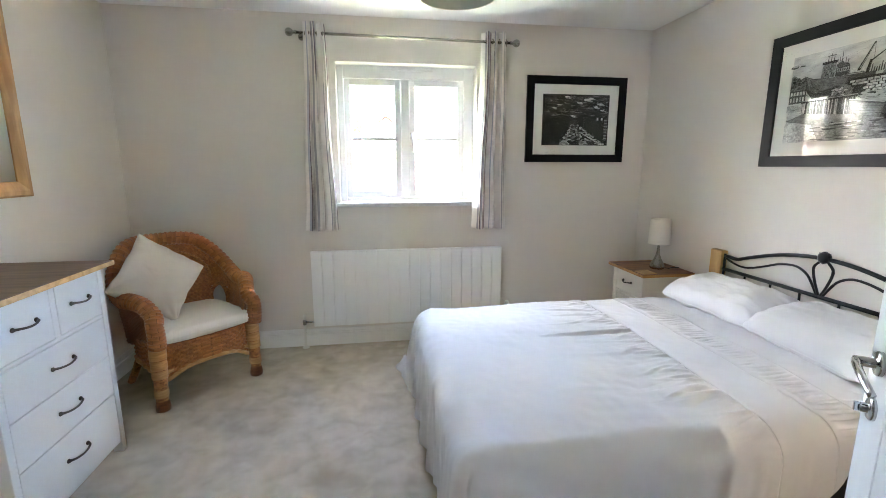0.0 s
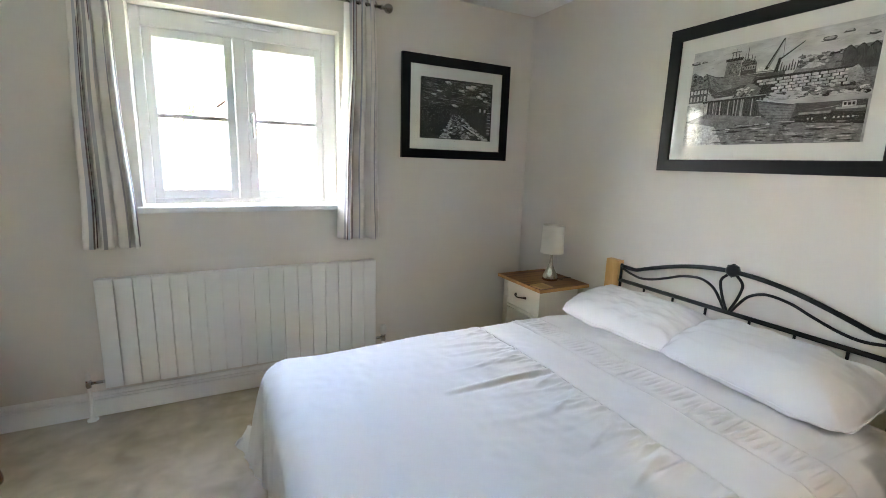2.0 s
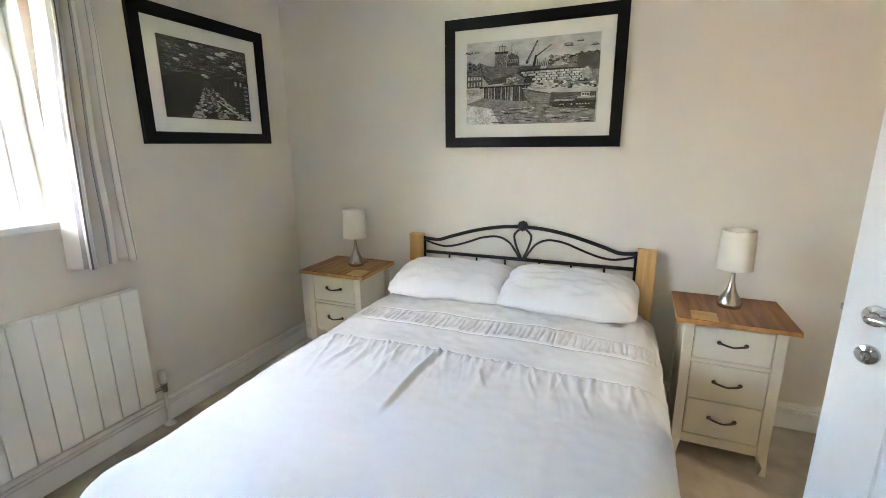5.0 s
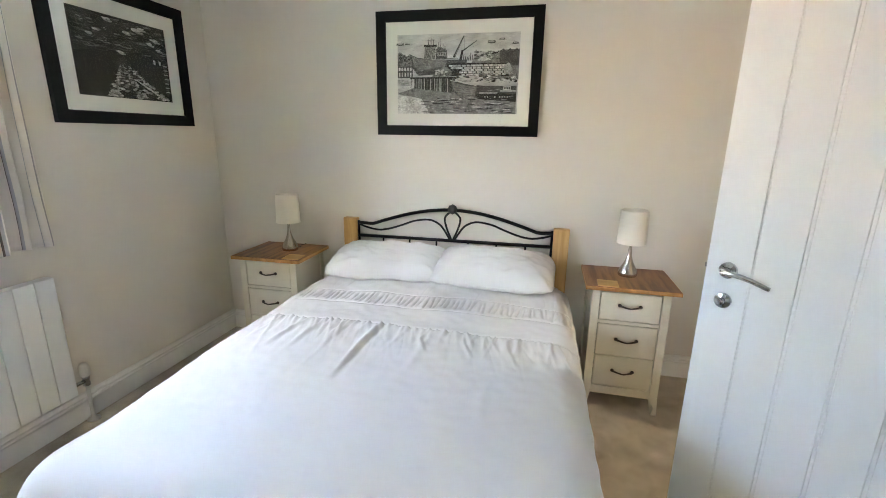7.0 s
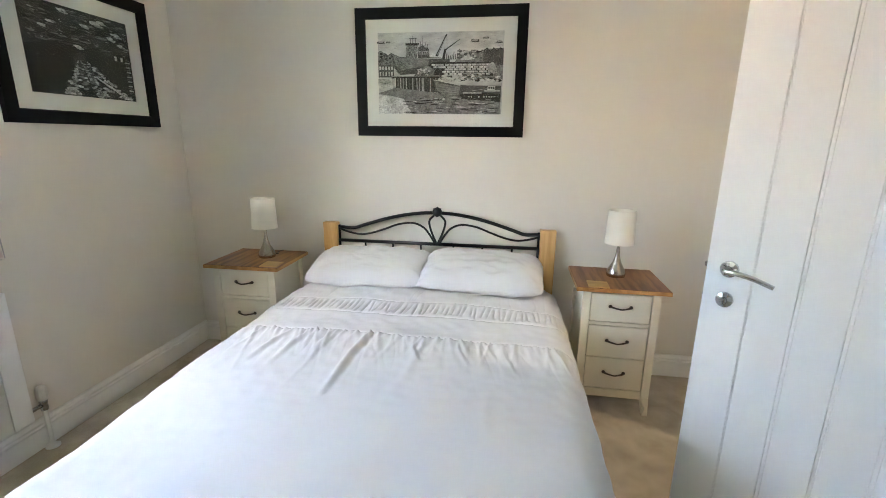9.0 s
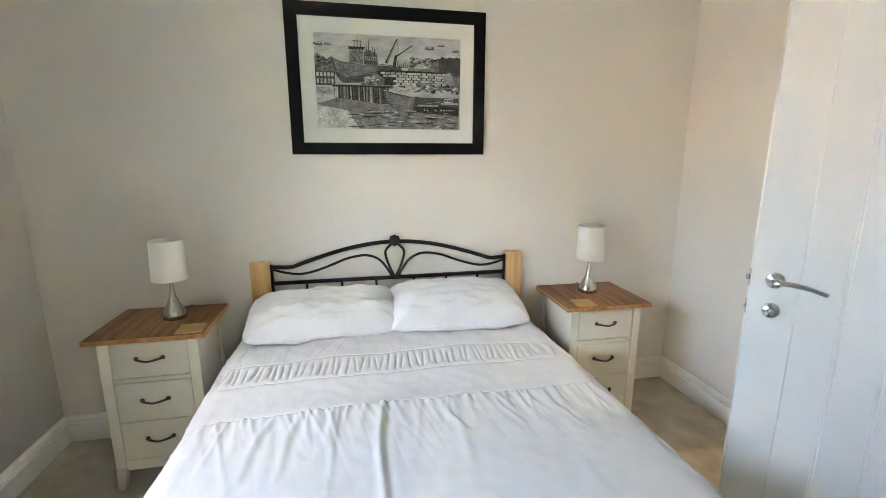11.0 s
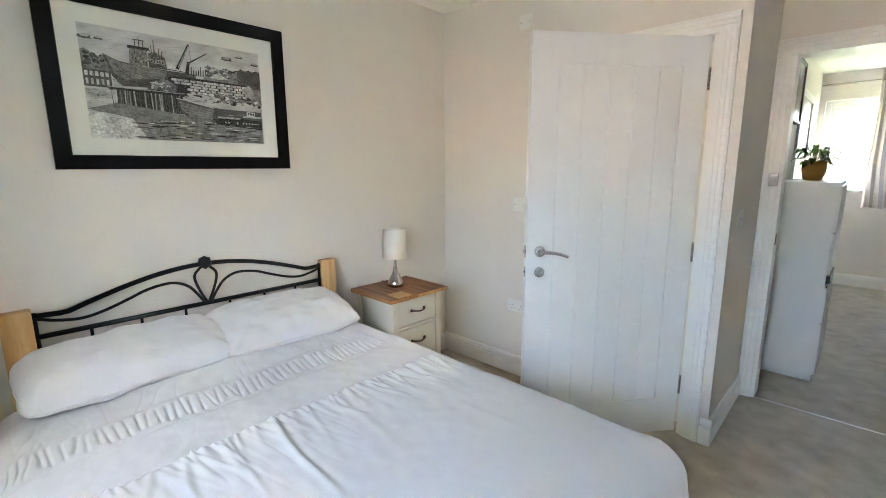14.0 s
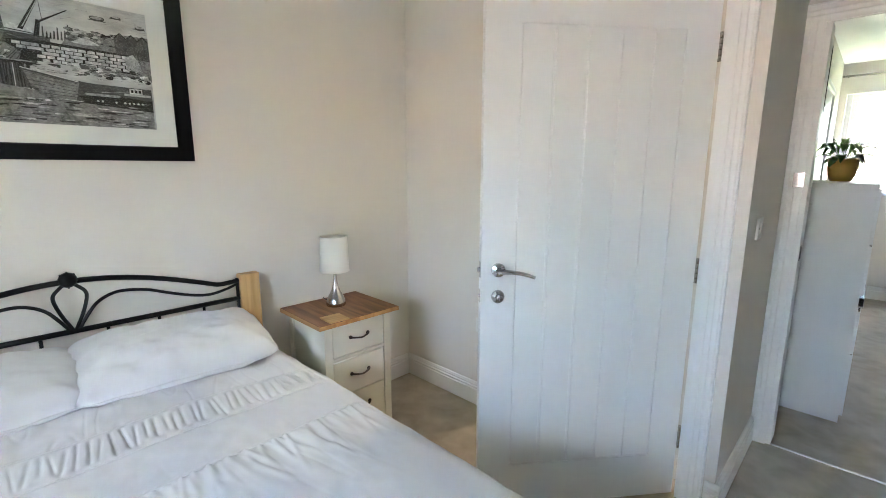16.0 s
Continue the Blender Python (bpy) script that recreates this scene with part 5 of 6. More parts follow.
def wash(name, low, high, scale, stretch, hard=0.2):
    m, t, b = nodes_of(name)
    n, link = t.nodes, t.links.new
    where, mapping, k, r = n.new("ShaderNodeTexCoord"), n.new("ShaderNodeMapping"), n.new("ShaderNodeTexNoise"), n.new("ShaderNodeValToRGB")
    mapping.inputs["Scale"].default_value = stretch
    k.inputs["Scale"].default_value, k.inputs["Detail"].default_value, k.inputs["Roughness"].default_value = scale, 8.0, 0.65
    r.color_ramp.elements[0].position, r.color_ramp.elements[1].position = 0.5 - hard, 0.5 + hard
    r.color_ramp.elements[0].color, r.color_ramp.elements[1].color = (low, low, low, 1), (high, high, high * 0.98, 1)
    link(where.outputs["Object"], mapping.inputs["Vector"])
    link(mapping.outputs[0], k.inputs["Vector"])
    link(k.outputs["Fac"], r.inputs[0])
    link(r.outputs[0], b.inputs["Base Color"])
    b.inputs["Roughness"].default_value = 0.9
    return m


class Drawing:
    """Flat inked shapes in a unit picture, 0..1 across and up, one mesh for each tone."""
    def __init__(self, wide, high):
        self.w, self.h, self.tones, self.n = wide, high, {}, 0

    def poly(self, tone, pts):
        bm = self.tones.setdefault(tone, bmesh.new())
        self.n += 1
        lift = 0.0022 + 0.000006 * self.n
        vs = [bm.verts.new(((u - 0.5) * self.w, -lift, (v - 0.5) * self.h)) for u, v in pts]
        bm.faces.new(vs)

    def rect(self, tone, u0, v0, u1, v1):
        self.poly(tone, ((u0, v0), (u1, v0), (u1, v1), (u0, v1)))

    def line(self, tone, a, b, width, end=None):
        a, b = Vector(a), Vector(b)
        k = (b - a).normalized()
        o = Vector((-k.y, k.x)) * width / 2
        e = o * (end / width) if end is not None else o
        self.poly(tone, (a - o, b - e, b + e, a + o))

    def blob(self, tone, u, v, ru, rv, rnd, n=11, rough=0.35):
        self.poly(tone, [(u + ru * math.cos(q) * (1 + rnd.uniform(-rough, rough)), v + rv * math.sin(q) * (1 + rnd.uniform(-rough, rough))) for q in (math.tau * i / n for i in range(n))])


def framed_print(m, wide, high, border, mat_w, base, drawing, label):
    """A framed print, its back on the wall at y = 0, facing -y, centred on its origin."""
    p = thing("framed_print", m, label, "picture", "framed prints")
    a, b, T = wide / 2, high / 2, 0.024
    prof = ((0, 0), (0, T), (border - 0.004, T - 0.003), (border, T - 0.008), (border, 0))
    for s in (-1, 1):
        bm = prism(bmesh.new(), prof, lambda u, v, d: Vector((s * (a - u), -v, d + (u if d < 0 else -u))), -b, b)
        part("frame_side", bm, BLACK_FRAME, p, "black frame")
        bm = prism(bmesh.new(), prof, lambda u, v, d: Vector((d + (u if d < 0 else -u), -v, s * (b - u))), -a, a)
        part("frame_rail", bm, BLACK_FRAME, p, "black frame")
    ia, ib = a - border + 0.003, b - border + 0.003
    ma, mb = ia - 0.003 - mat_w, ib - 0.003 - mat_w
    part("mat_board", boxes(((-ia, -0.0095, -ib), (-ma, -0.007, ib)), ((ma, -0.0095, -ib), (ia, -0.007, ib)), ((-ma, -0.0095, -ib), (ma, -0.007, -mb)), ((-ma, -0.0095, mb), (ma, -0.007, ib))), MAT_BOARD, p, "white mount")
    sheet_ob = part("print", boxes(((-ma, -0.0045, -mb), (ma, -0.003, mb))), base, p, "black and white print")
    for tone, bm in sorted(drawing(2 * ma, 2 * mb).tones.items()):
        bm.transform(Matrix.Translation((0, -0.0025, 0)))
        tagged(part("ink", bm, INK[tone], sheet_ob), kind="stuff")
    bm = bmesh.new()
    bm.faces.new([bm.verts.new(q) for q in ((-ia, -0.0125, -ib), (ia, -0.0125, -ib), (ia, -0.0125, ib), (-ia, -0.0125, ib))])
    part("picture_glass", bm, PICTURE_GLASS, p).visible_shadow = False
    return p


def harbour(w, h):
    d, r = Drawing(w, h), random.Random(11)

    def hatch(tones, u0, u1, v0, v1, count, length, tilt, width=(0.0012, 0.0032), wander=0.25):
        """Short pen strokes filling a patch."""
        for _ in range(count):
            u, v, k, q = r.uniform(u0, u1), r.uniform(v0, v1), length * r.uniform(0.5, 1.4), tilt + r.uniform(-wander, wander)
            d.line(r.choice(tones), (u, v), (u + k * math.cos(q), v + k * math.sin(q) * 1.4), r.uniform(*width), 0.001)

    hatch((3, 3, 2), 0.0, 0.97, 0.80, 0.99, 70, 0.05, 0.25, (0.001, 0.002))
    # far shore with sheds
    d.poly(2, [(0, 0.60), (0, 0.77), (0.02, 0.79), (0.05, 0.76), (0.09, 0.72), (0.125, 0.66), (0.13, 0.56)])
    for i in range(26):
        d.blob(r.choice((0, 1, 1, 2)), r.uniform(0.0, 0.11), r.uniform(0.63, 0.76) - 0.03 * i / 26, 0.012, 0.016, r)
    d.rect(1, 0.0, 0.46, 0.13, 0.61)
    for i in range(5):
        d.rect(4, 0.008 + 0.024 * i, 0.555, 0.024 + 0.024 * i, 0.595)
        d.rect(r.choice((3, 4)), 0.010 + 0.024 * i, 0.48, 0.022 + 0.024 * i, 0.53)
    hatch((0, 0, 1), 0.0, 0.12, 0.45, 0.62, 40, 0.014, 1.4)
    # ship
    d.poly(1, [(0.10, 0.765), (0.17, 0.715), (0.30, 0.69), (0.58, 0.68), (0.58, 0.52), (0.18, 0.49), (0.135, 0.57)])
    d.poly(2, [(0.115, 0.745), (0.18, 0.70), (0.42, 0.675), (0.40, 0.60), (0.19, 0.55), (0.15, 0.60)])
    hatch((0, 0, 1, 3), 0.13, 0.44, 0.51, 0.69, 150, 0.03, -0.12)
    hatch((0, 1), 0.12, 0.22, 0.53, 0.71, 40, 0.03, -0.9)
    d.poly(2, [(0.225, 0.70), (0.235, 0.855), (0.325, 0.86), (0.32, 0.695)])
    d.rect(0, 0.225, 0.845, 0.333, 0.872)
    for j in range(4):
        for i in range(6):
            d.rect(0 if (i + j) % 3 else 3, 0.243 + 0.0135 * i, 0.725 + 0.028 * j, 0.249 + 0.0135 * i, 0.737 + 0.028 * j)
    d.poly(1, [(0.325, 0.69), (0.328, 0.82), (0.36, 0.845), (0.415, 0.80), (0.42, 0.69)])
    d.rect(3, 0.335, 0.735, 0.41, 0.775)
    for i in range(5):
        d.rect(0, 0.34 + 0.014 * i, 0.742, 0.347 + 0.014 * i, 0.766)
    for u, v0, v1 in ((0.265, 0.87, 0.93), (0.285, 0.87, 0.955), (0.305, 0.87, 0.925), (0.345, 0.83, 0.90), (0.36, 0.84, 0.95), (0.385, 0.81, 0.88), (0.40, 0.80, 0.86)):
        d.line(0, (u, v0), (u, v1), 0.005, 0.003)
    d.rect(1, 0.255, 0.925, 0.315, 0.934)
    d.poly(4, [(0.42, 0.70), (0.43, 0.745), (0.47, 0.75), (0.515, 0.735), (0.52, 0.69)])
    d.line(0, (0.42, 0.70), (0.52, 0.69), 0.006)
    hatch((0, 1, 1, 3), 0.225, 0.415, 0.69, 0.86, 90, 0.018, 1.5)
    hatch((1, 3), 0.225, 0.415, 0.69, 0.86, 40, 0.02, 0.05)
    # two cranes and a row of bollards
    d.line(0, (0.475, 0.71), (0.555, 0.97), 0.020, 0.010)
    d.line(3, (0.484, 0.73), (0.552, 0.95), 0.005, 0.003)
    d.line(0, (0.53, 0.67), (0.545, 0.80), 0.022, 0.016)
    d.line(0, (0.54, 0.78), (0.66, 0.91), 0.013, 0.006)
    d.line(1, (0.555, 0.97), (0.56, 0.80), 0.0025)
    for i in range(8):
        d.line(r.choice((0, 1)), (0.555 + 0.014 * i, 0.67), (0.558 + 0.014 * i, 0.74 + r.uniform(-0.03, 0.06)), 0.008, 0.005)
    # headland with trees and gabled sheds
    d.poly(2, [(0.62, 0.64), (0.66, 0.73), (0.72, 0.765), (0.80, 0.755), (0.86, 0.79), (1.0, 0.80), (1.0, 0.42), (0.70, 0.45)])
    for i in range(70):
        d.blob(r.choice((0, 1, 1, 2, 3)), r.uniform(0.65, 0.86), r.uniform(0.68, 0.775), r.uniform(0.006, 0.016), r.uniform(0.006, 0.014), r, 8)
    for i in range(3):
        u = 0.845 + 0.052 * i
        d.poly(1, [(u, 0.60), (u, 0.76), (u + 0.026, 0.80), (u + 0.052, 0.76), (u + 0.052, 0.60)])
        d.line(0, (u, 0.76), (u + 0.026, 0.803), 0.007)
        d.line(0, (u + 0.026, 0.803), (u + 0.052, 0.76), 0.007)
    hatch((0, 0, 2), 0.84, 0.985, 0.56, 0.75, 70, 0.03, 1.5)
    d.poly(4, [(0.66, 0.67), (0.70, 0.71), (0.74, 0.705), (0.78, 0.675), (0.72, 0.66)])
    # wall of pale blocks
    d.poly(0, [(0.40, 0.49), (0.42, 0.625), (0.50, 0.645), (0.92, 0.63), (0.925, 0.47)])
    for j in range(5):
        for i in range(14):
            u0 = 0.435 + 0.036 * i + (0.017 if j % 2 else 0) + r.uniform(-0.003, 0.003)
            v = 0.485 + 0.0275 * j
            if u0 < 0.885 and (v > 0.54 or u0 > 0.52):
                d.rect(r.choice((4, 4, 4, 3)), u0, v, u0 + r.uniform(0.028, 0.033), v + 0.0225)
    d.poly(3, [(0.89, 0.50), (0.88, 0.60), (0.92, 0.64), (0.945, 0.58), (0.96, 0.50)])
    hatch((0, 1), 0.885, 0.985, 0.43, 0.62, 60, 0.02, -0.5)
    # pale rock in front
    d.poly(2, [(0.285, 0.455), (0.35, 0.55), (0.385, 0.60), (0.42, 0.59), (0.47, 0.53), (0.50, 0.47), (0.49, 0.45)])
    for i in range(18):
        u = 0.30 + 0.0105 * i
        d.line(r.choice((0, 1, 2)), (u + 0.05, 0.565 + r.uniform(-0.03, 0.02)), (u, 0.46), 0.002, 0.006)
    for i in range(14):
        d.blob(4, r.uniform(0.33, 0.45), r.uniform(0.47, 0.56), r.uniform(0.005, 0.014), r.uniform(0.005, 0.012), r, 6)
    hatch((0, 1), 0.29, 0.48, 0.45, 0.52, 40, 0.02, 0.9)
    d.poly(0, [(0.455, 0.48), (0.475, 0.57), (0.50, 0.56), (0.52, 0.48)])
    for i in range(60):
        d.blob(r.choice((0, 1, 2, 3, 4)), r.uniform(0.49, 0.99), r.uniform(0.41, 0.50), r.uniform(0.008, 0.025), r.uniform(0.006, 0.016), r, 8)
    hatch((0, 0, 1, 4), 0.48, 0.97, 0.39, 0.50, 120, 0.03, 0.05)
    # quay on piles
    d.rect(0, 0.11, 0.445, 0.50, 0.468)
    d.line(3, (0.11, 0.472), (0.50, 0.472), 0.005)
    d.rect(1, 0.14, 0.27, 0.49, 0.445)
    for i in range(34):
        u = 0.12 + 0.011 * i
        d.line(r.choice((0, 0, 0, 3, 2, 4)), (u, 0.45), (u + r.uniform(-0.005, 0.005), r.uniform(0.20, 0.32)), r.uniform(0.003, 0.008))
    hatch((0, 0, 1), 0.14, 0.48, 0.22, 0.32, 60, 0.03, 0.0)
    # moored boats
    d.poly(1, [(0.45, 0.425), (0.47, 0.30), (0.53, 0.20), (0.99, 0.155), (0.99, 0.35), (0.72, 0.355), (0.60, 0.375)])
    d.poly(2, [(0.46, 0.405), (0.48, 0.31), (0.54, 0.215), (0.65, 0.20), (0.67, 0.345), (0.58, 0.365)])
    for i in range(6):
        d.line(r.choice((0, 1)), (0.462 + 0.004 * i, 0.395 - 0.03 * i), (0.66, 0.34 - 0.022 * i), 0.003)
    d.line(4, (0.452, 0.425), (0.67, 0.355), 0.006)
    d.line(4, (0.54, 0.213), (0.70, 0.195), 0.004)
    d.poly(0, [(0.66, 0.245), (0.70, 0.17), (0.99, 0.145), (0.99, 0.25), (0.80, 0.27)])
    d.rect(3, 0.69, 0.255, 0.84, 0.275)
    d.rect(3, 0.86, 0.28, 0.985, 0.30)
    d.rect(4, 0.885, 0.30, 0.945, 0.345)
    for i in range(3):
        d.rect(0, 0.892 + 0.018 * i, 0.31, 0.903 + 0.018 * i, 0.335)
    d.line(3, (0.76, 0.29), (0.88, 0.315), 0.004)
    for i in range(13):
        d.blob(r.choice((0, 4)), 0.72 + 0.02 * i, 0.215, 0.006, 0.009, r, 7)
    # water
    d.poly(2, [(0.0, 0.26), (0.14, 0.33), (0.50, 0.26), (0.60, 0.20), (0.99, 0.15), (0.99, 0.0), (0.28, 0.0), (0.22, 0.16)])
    d.poly(4, [(0.0, 0.0), (0.0, 0.24), (0.10, 0.23), (0.21, 0.19), (0.25, 0.08), (0.27, 0.0)])
    hatch((3, 3, 2), 0.0, 0.22, 0.01, 0.22, 50, 0.04, 0.1)
    d.rect(3, 0.0, 0.36, 0.12, 0.44)
    hatch((0, 1, 2), 0.0, 0.13, 0.27, 0.43, 40, 0.03, 0.0)
    for i in range(90):
        u, v = r.uniform(0.24, 0.94), r.uniform(0.01, 0.20)
        d.blob(r.choice((0, 0, 1, 2, 3, 4)), u, v, r.uniform(0.012, 0.05), r.uniform(0.003, 0.008), r, 9)
    hatch((0, 0, 1, 3, 4), 0.26, 0.95, 0.01, 0.22, 150, 0.03, 0.0)
    # clouds
    for u, v, s in ((0.03, 0.885, 0.9), (0.09, 0.885, 0.6), (0.78, 0.885, 1.0), (0.86, 0.92, 0.65), (0.965, 0.87, 0.75)):
        d.blob(1, u, v, 0.034 * s, 0.022 * s, r, 13, 0.2)
        d.blob(3, u, v + 0.006, 0.027 * s, 0.013 * s, r, 11, 0.2)
        d.line(1, (u - 0.04 * s, v - 0.014 * s), (u + 0.035 * s, v - 0.016 * s), 0.005)
    return d


def alley(w, h):
    d, r = Drawing(w, h), random.Random(23)
    # house fronts closing in on a lane
    d.poly(0, [(0, 0.05), (0, 0.50), (0.22, 0.56), (0.40, 0.52), (0.40, 0.24), (0.30, 0.10)])
    d.poly(0, [(0.55, 0.22), (0.50, 0.55), (0.66, 0.62), (1.0, 0.60), (1.0, 0.0), (0.92, 0.03)])
    for i in range(7):
        u = 0.57 + 0.05 * i
        d.line(1, (u, 0.26 - 0.02 * i), (u + r.uniform(-0.01, 0.01), 0.50 - r.uniform(0, 0.1)), 0.005)
    for i in range(15):
        d.rect(3 if i % 2 else 1, 0.935, 0.10 + 0.03 * i, 0.985, 0.115 + 0.03 * i)
    for u in (0.82, 0.885):
        d.rect(4, u, 0.50, u + 0.026, 0.555)
    for i in range(6):
        d.line(1, (0.05 + 0.05 * i, 0.46 - 0.01 * i), (0.05 + 0.05 * i, 0.28 - 0.01 * i), 0.004)
    # sky scraps
    for i in range(120):
        u, v = r.uniform(0.05, 0.98), r.uniform(0.58, 0.98)
        d.blob(r.choice((0, 1, 1, 1, 2, 2)), u, v, r.uniform(0.015, 0.07), r.uniform(0.004, 0.012), r, 9)
    for u, v, s in ((0.66, 0.90, 1.0), (0.72, 0.93, 0.7), (0.86, 0.82, 0.9), (0.80, 0.76, 0.8), (0.17, 0.74, 0.6), (0.24, 0.80, 0.5), (0.36, 0.95, 0.8), (0.55, 0.84, 0.8), (0.90, 0.70, 0.6), (0.46, 0.58, 0.7)):
        d.blob(4, u, v, 0.055 * s, 0.022 * s, r, 10)
        d.blob(3, u + 0.03 * s, v - 0.025 * s, 0.05 * s, 0.016 * s, r, 10)
    for i in range(220):
        u, v = r.uniform(0.02, 0.96), r.uniform(0.05, 0.97)
        q, k = r.uniform(-0.5, 0.5), r.uniform(0.012, 0.04)
        d.line(r.choice((0, 0, 1, 1, 2)) if v < 0.58 else r.choice((0, 1, 2, 3)), (u, v), (u + k * math.cos(q), v + k * math.sin(q)), r.uniform(0.002, 0.007))
    # gleaming wet lane
    for i in range(80):
        v = r.uniform(0.01, 0.40)
        k = 1 - v / 0.55
        u = 0.46 + (0.02 + 0.22 * (1 - k)) * 0 + r.uniform(-0.24, 0.30) * k + 0.05
        d.blob(r.choice((1, 2, 3, 4, 4)), u, v, 0.026 * k + 0.006, 0.012 * k + 0.004, r, 8)
    for i in range(64):
        t = r.random() ** 0.8
        for u0, u1, w in ((0.46, 0.64, 0.05), (0.44, 0.33, 0.05), (0.52, 0.90, 0.06)):
            d.blob(r.choice((2, 3, 3, 4)), u0 + (u1 - u0) * t + r.uniform(-w, w) * t, 0.42 - 0.40 * t, 0.006 + 0.018 * t, 0.006 + 0.008 * t, r, 7)
    for i in range(26):
        k = i / 26
        d.line(r.choice((3, 4)), (0.56 + 0.30 * k, 0.26 - 0.22 * k), (0.60 + 0.33 * k, 0.25 - 0.235 * k), 0.008)
        d.line(r.choice((0, 1)), (0.46 + 0.1 * k, 0.40 - 0.38 * k), (0.50 + 0.13 * k, 0.395 - 0.38 * k), 0.006)
    return d


framed_print(pose(EAST - 0.0005, 2.1135, 1.744, 0, 0, -90), 0.957, 0.684, 0.057, 0.068, wash("harbour_wash", 0.40, 0.72, 7, (1, 1, 3), 0.16), harbour, "large black-framed print of a ship and cranes in a harbour")
framed_print(pose(1.789, NORTH - 0.0005, 1.763), 0.822, 0.655, 0.060, 0.072, wash("alley_wash", 0.008, 0.09, 9, (1, 1, 1.6), 0.2), alley, "black-framed dark print of a wet cobbled lane")


# ---- wicker armchair ----
def basket(u, v, lift):
    """Over-and-under relief of a plain weave."""
    return lift * math.cos(math.pi * u) * math.cos(math.pi * v) + 0.4 * lift * math.cos(2 * math.pi * v)


def wicker_chair():
    c = thing("wicker_armchair", pose(-1.038, 3.294, 0, 0, 0, 43), "honey-brown woven wicker armchair with a rounded back", "chair")
    SEAT = 0.375

    def plan(q):
        """The U of arms and back: q from -1 (one arm's front) over 0 (mid back) to 1."""
        a = abs(q)
        s = 1 if q > 0 else -1
        if a < 0.55:
            w = a / 0.55 * math.pi / 2
            return Vector((s * 0.325 * math.sin(w), 0.02 + 0.29 * math.cos(w)))
        return Vector((s * (0.325 + 0.012 * smoothstep(0.55, 0.72, a) - 0.046 * smoothstep(0.72, 1.0, a)), 0.02 - 0.29 * (a - 0.55) / 0.45))

    def crest(q):
        a = abs(q)
        return 0.632 + 0.278 * (1 - smoothstep(0.13, 0.60, a)) + 0.012 * smoothstep(0.5, 0.75, a) - 0.075 * (max(0.0, a - 0.78) / 0.22) ** 2

    def lean(q, z):
        k = max(0, (z - SEAT) / 0.5)
        arm = smoothstep(0.45, 0.75, abs(q))
        return 1 + 0.14 * k * (1 - smoothstep(0.5, 0.9, abs(q))) - 0.17 * arm * max(0, 1 - max(0, z - SEAT) / 0.26)
    # rolled rim of the back and arms, down to the front legs
    path = []
    for i in range(121):
        q = -1 + i / 60
        p = plan(q)
        z = crest(q)
        p = p * lean(q, z)
        path.append(Vector((p.x, p.y, z)))
    ends = []
    for s in (-1, 1):
        ends.append([Vector((s * 0.291, -0.298, 0.525)), Vector((s * 0.290, -0.306, 0.46)), Vector((s * 0.288, -0.294, 0.39))])
    line = smooth_path(ends[0][::-1] + path[::6] + ends[1], 18)

    bm = bmesh.new()
    k, n = len(line), 14
    rings, last = [], None
    for i, p in enumerate(line):
        a, b = line[max(i - 1, 0)], line[min(i + 1, k - 1)]
        way = (b - a).normalized()
        side = way.orthogonal().normalized() if last is None else (last - way * last.dot(way)).normalized()
        last = side
        up = way.cross(side)
        ring = []
        for j in range(n):
            q = math.tau * j / n
            fat = 0.045 + 0.0034 * math.cos(math.tau * (i / 5 + j / n)) + 0.001 * math.sin(7 * q)
            ring.append(bm.verts.new(p + (side * math.cos(q) + up * math.sin(q)) * fat))
        rings.append(ring)
    layer = bm.loops.layers.uv.new("UVMap")
    for i, (a, b) in enumerate(zip(rings, rings[1:])):
        for j in range(n):
            face = bm.faces.new((a[j], a[(j + 1) % n], b[(j + 1) % n], b[j]))
            for loop, (g, h) in zip(face.loops, ((i, j), (i, j + 1), (i + 1, j + 1), (i + 1, j))):
                loop[layer].uv = (4.0 * h / n, g / 5 + h / n)
    bm.faces.new(rings[0][::-1])
    bm.faces.new(rings[-1])
    part("rolled_rim", bm, WEAVE_RIM, c, "thick woven rolled rim", True)

    def panel(name, q0, q1, z_low, z_high, nu, nv, cell_u, cell_v):
        bm = bmesh.new()
        length = (plan(q1) - plan(q0)).length * 1.25
        def f(side):
            def g(u, v):
                q = q0 + (q1 - q0) * u
                z = z_low(q) + (z_high(q) - z_low(q)) * v
                p = plan(q) * lean(q, z)
                out = plan(q).normalized()
                r = basket(u * length / cell_u, v * 0.45 / cell_v, 0.0045) + (0.009 if side else -0.009)
                return (p.x + out.x * r, p.y + out.y * r, z)
            return g
        sheet(bm, f(0), nu, nv, uv=True)
        sheet(bm, f(1), nu, nv, uv=True)
        return part(name, bm, WEAVE_BACK if name == "back_panel" else WEAVE_ARM, c, smooth=True)
    panel("back_panel", -0.30, 0.30, lambda q: SEAT - 0.02, crest, 200, 110, 0.022, 0.013)
    for s in (-1, 1):
        panel("arm_panel", s * 0.45, s * 1.0, lambda q: SEAT - 0.03, crest, 70, 80, 0.022, 0.013)
        hole = [plan(s * q) for q in (0.30, 0.34, 0.375, 0.41, 0.45)]
        pts = [Vector((hole[0].x * 1.04, hole[0].y * 1.04, SEAT)), Vector((hole[0].x * 1.05, hole[0].y * 1.05, 0.51)), Vector((hole[2].x * 1.04, hole[2].y * 1.04, 0.575)), Vector((hole[4].x, hole[4].y, 0.51)), Vector((hole[4].x, hole[4].y, SEAT))]
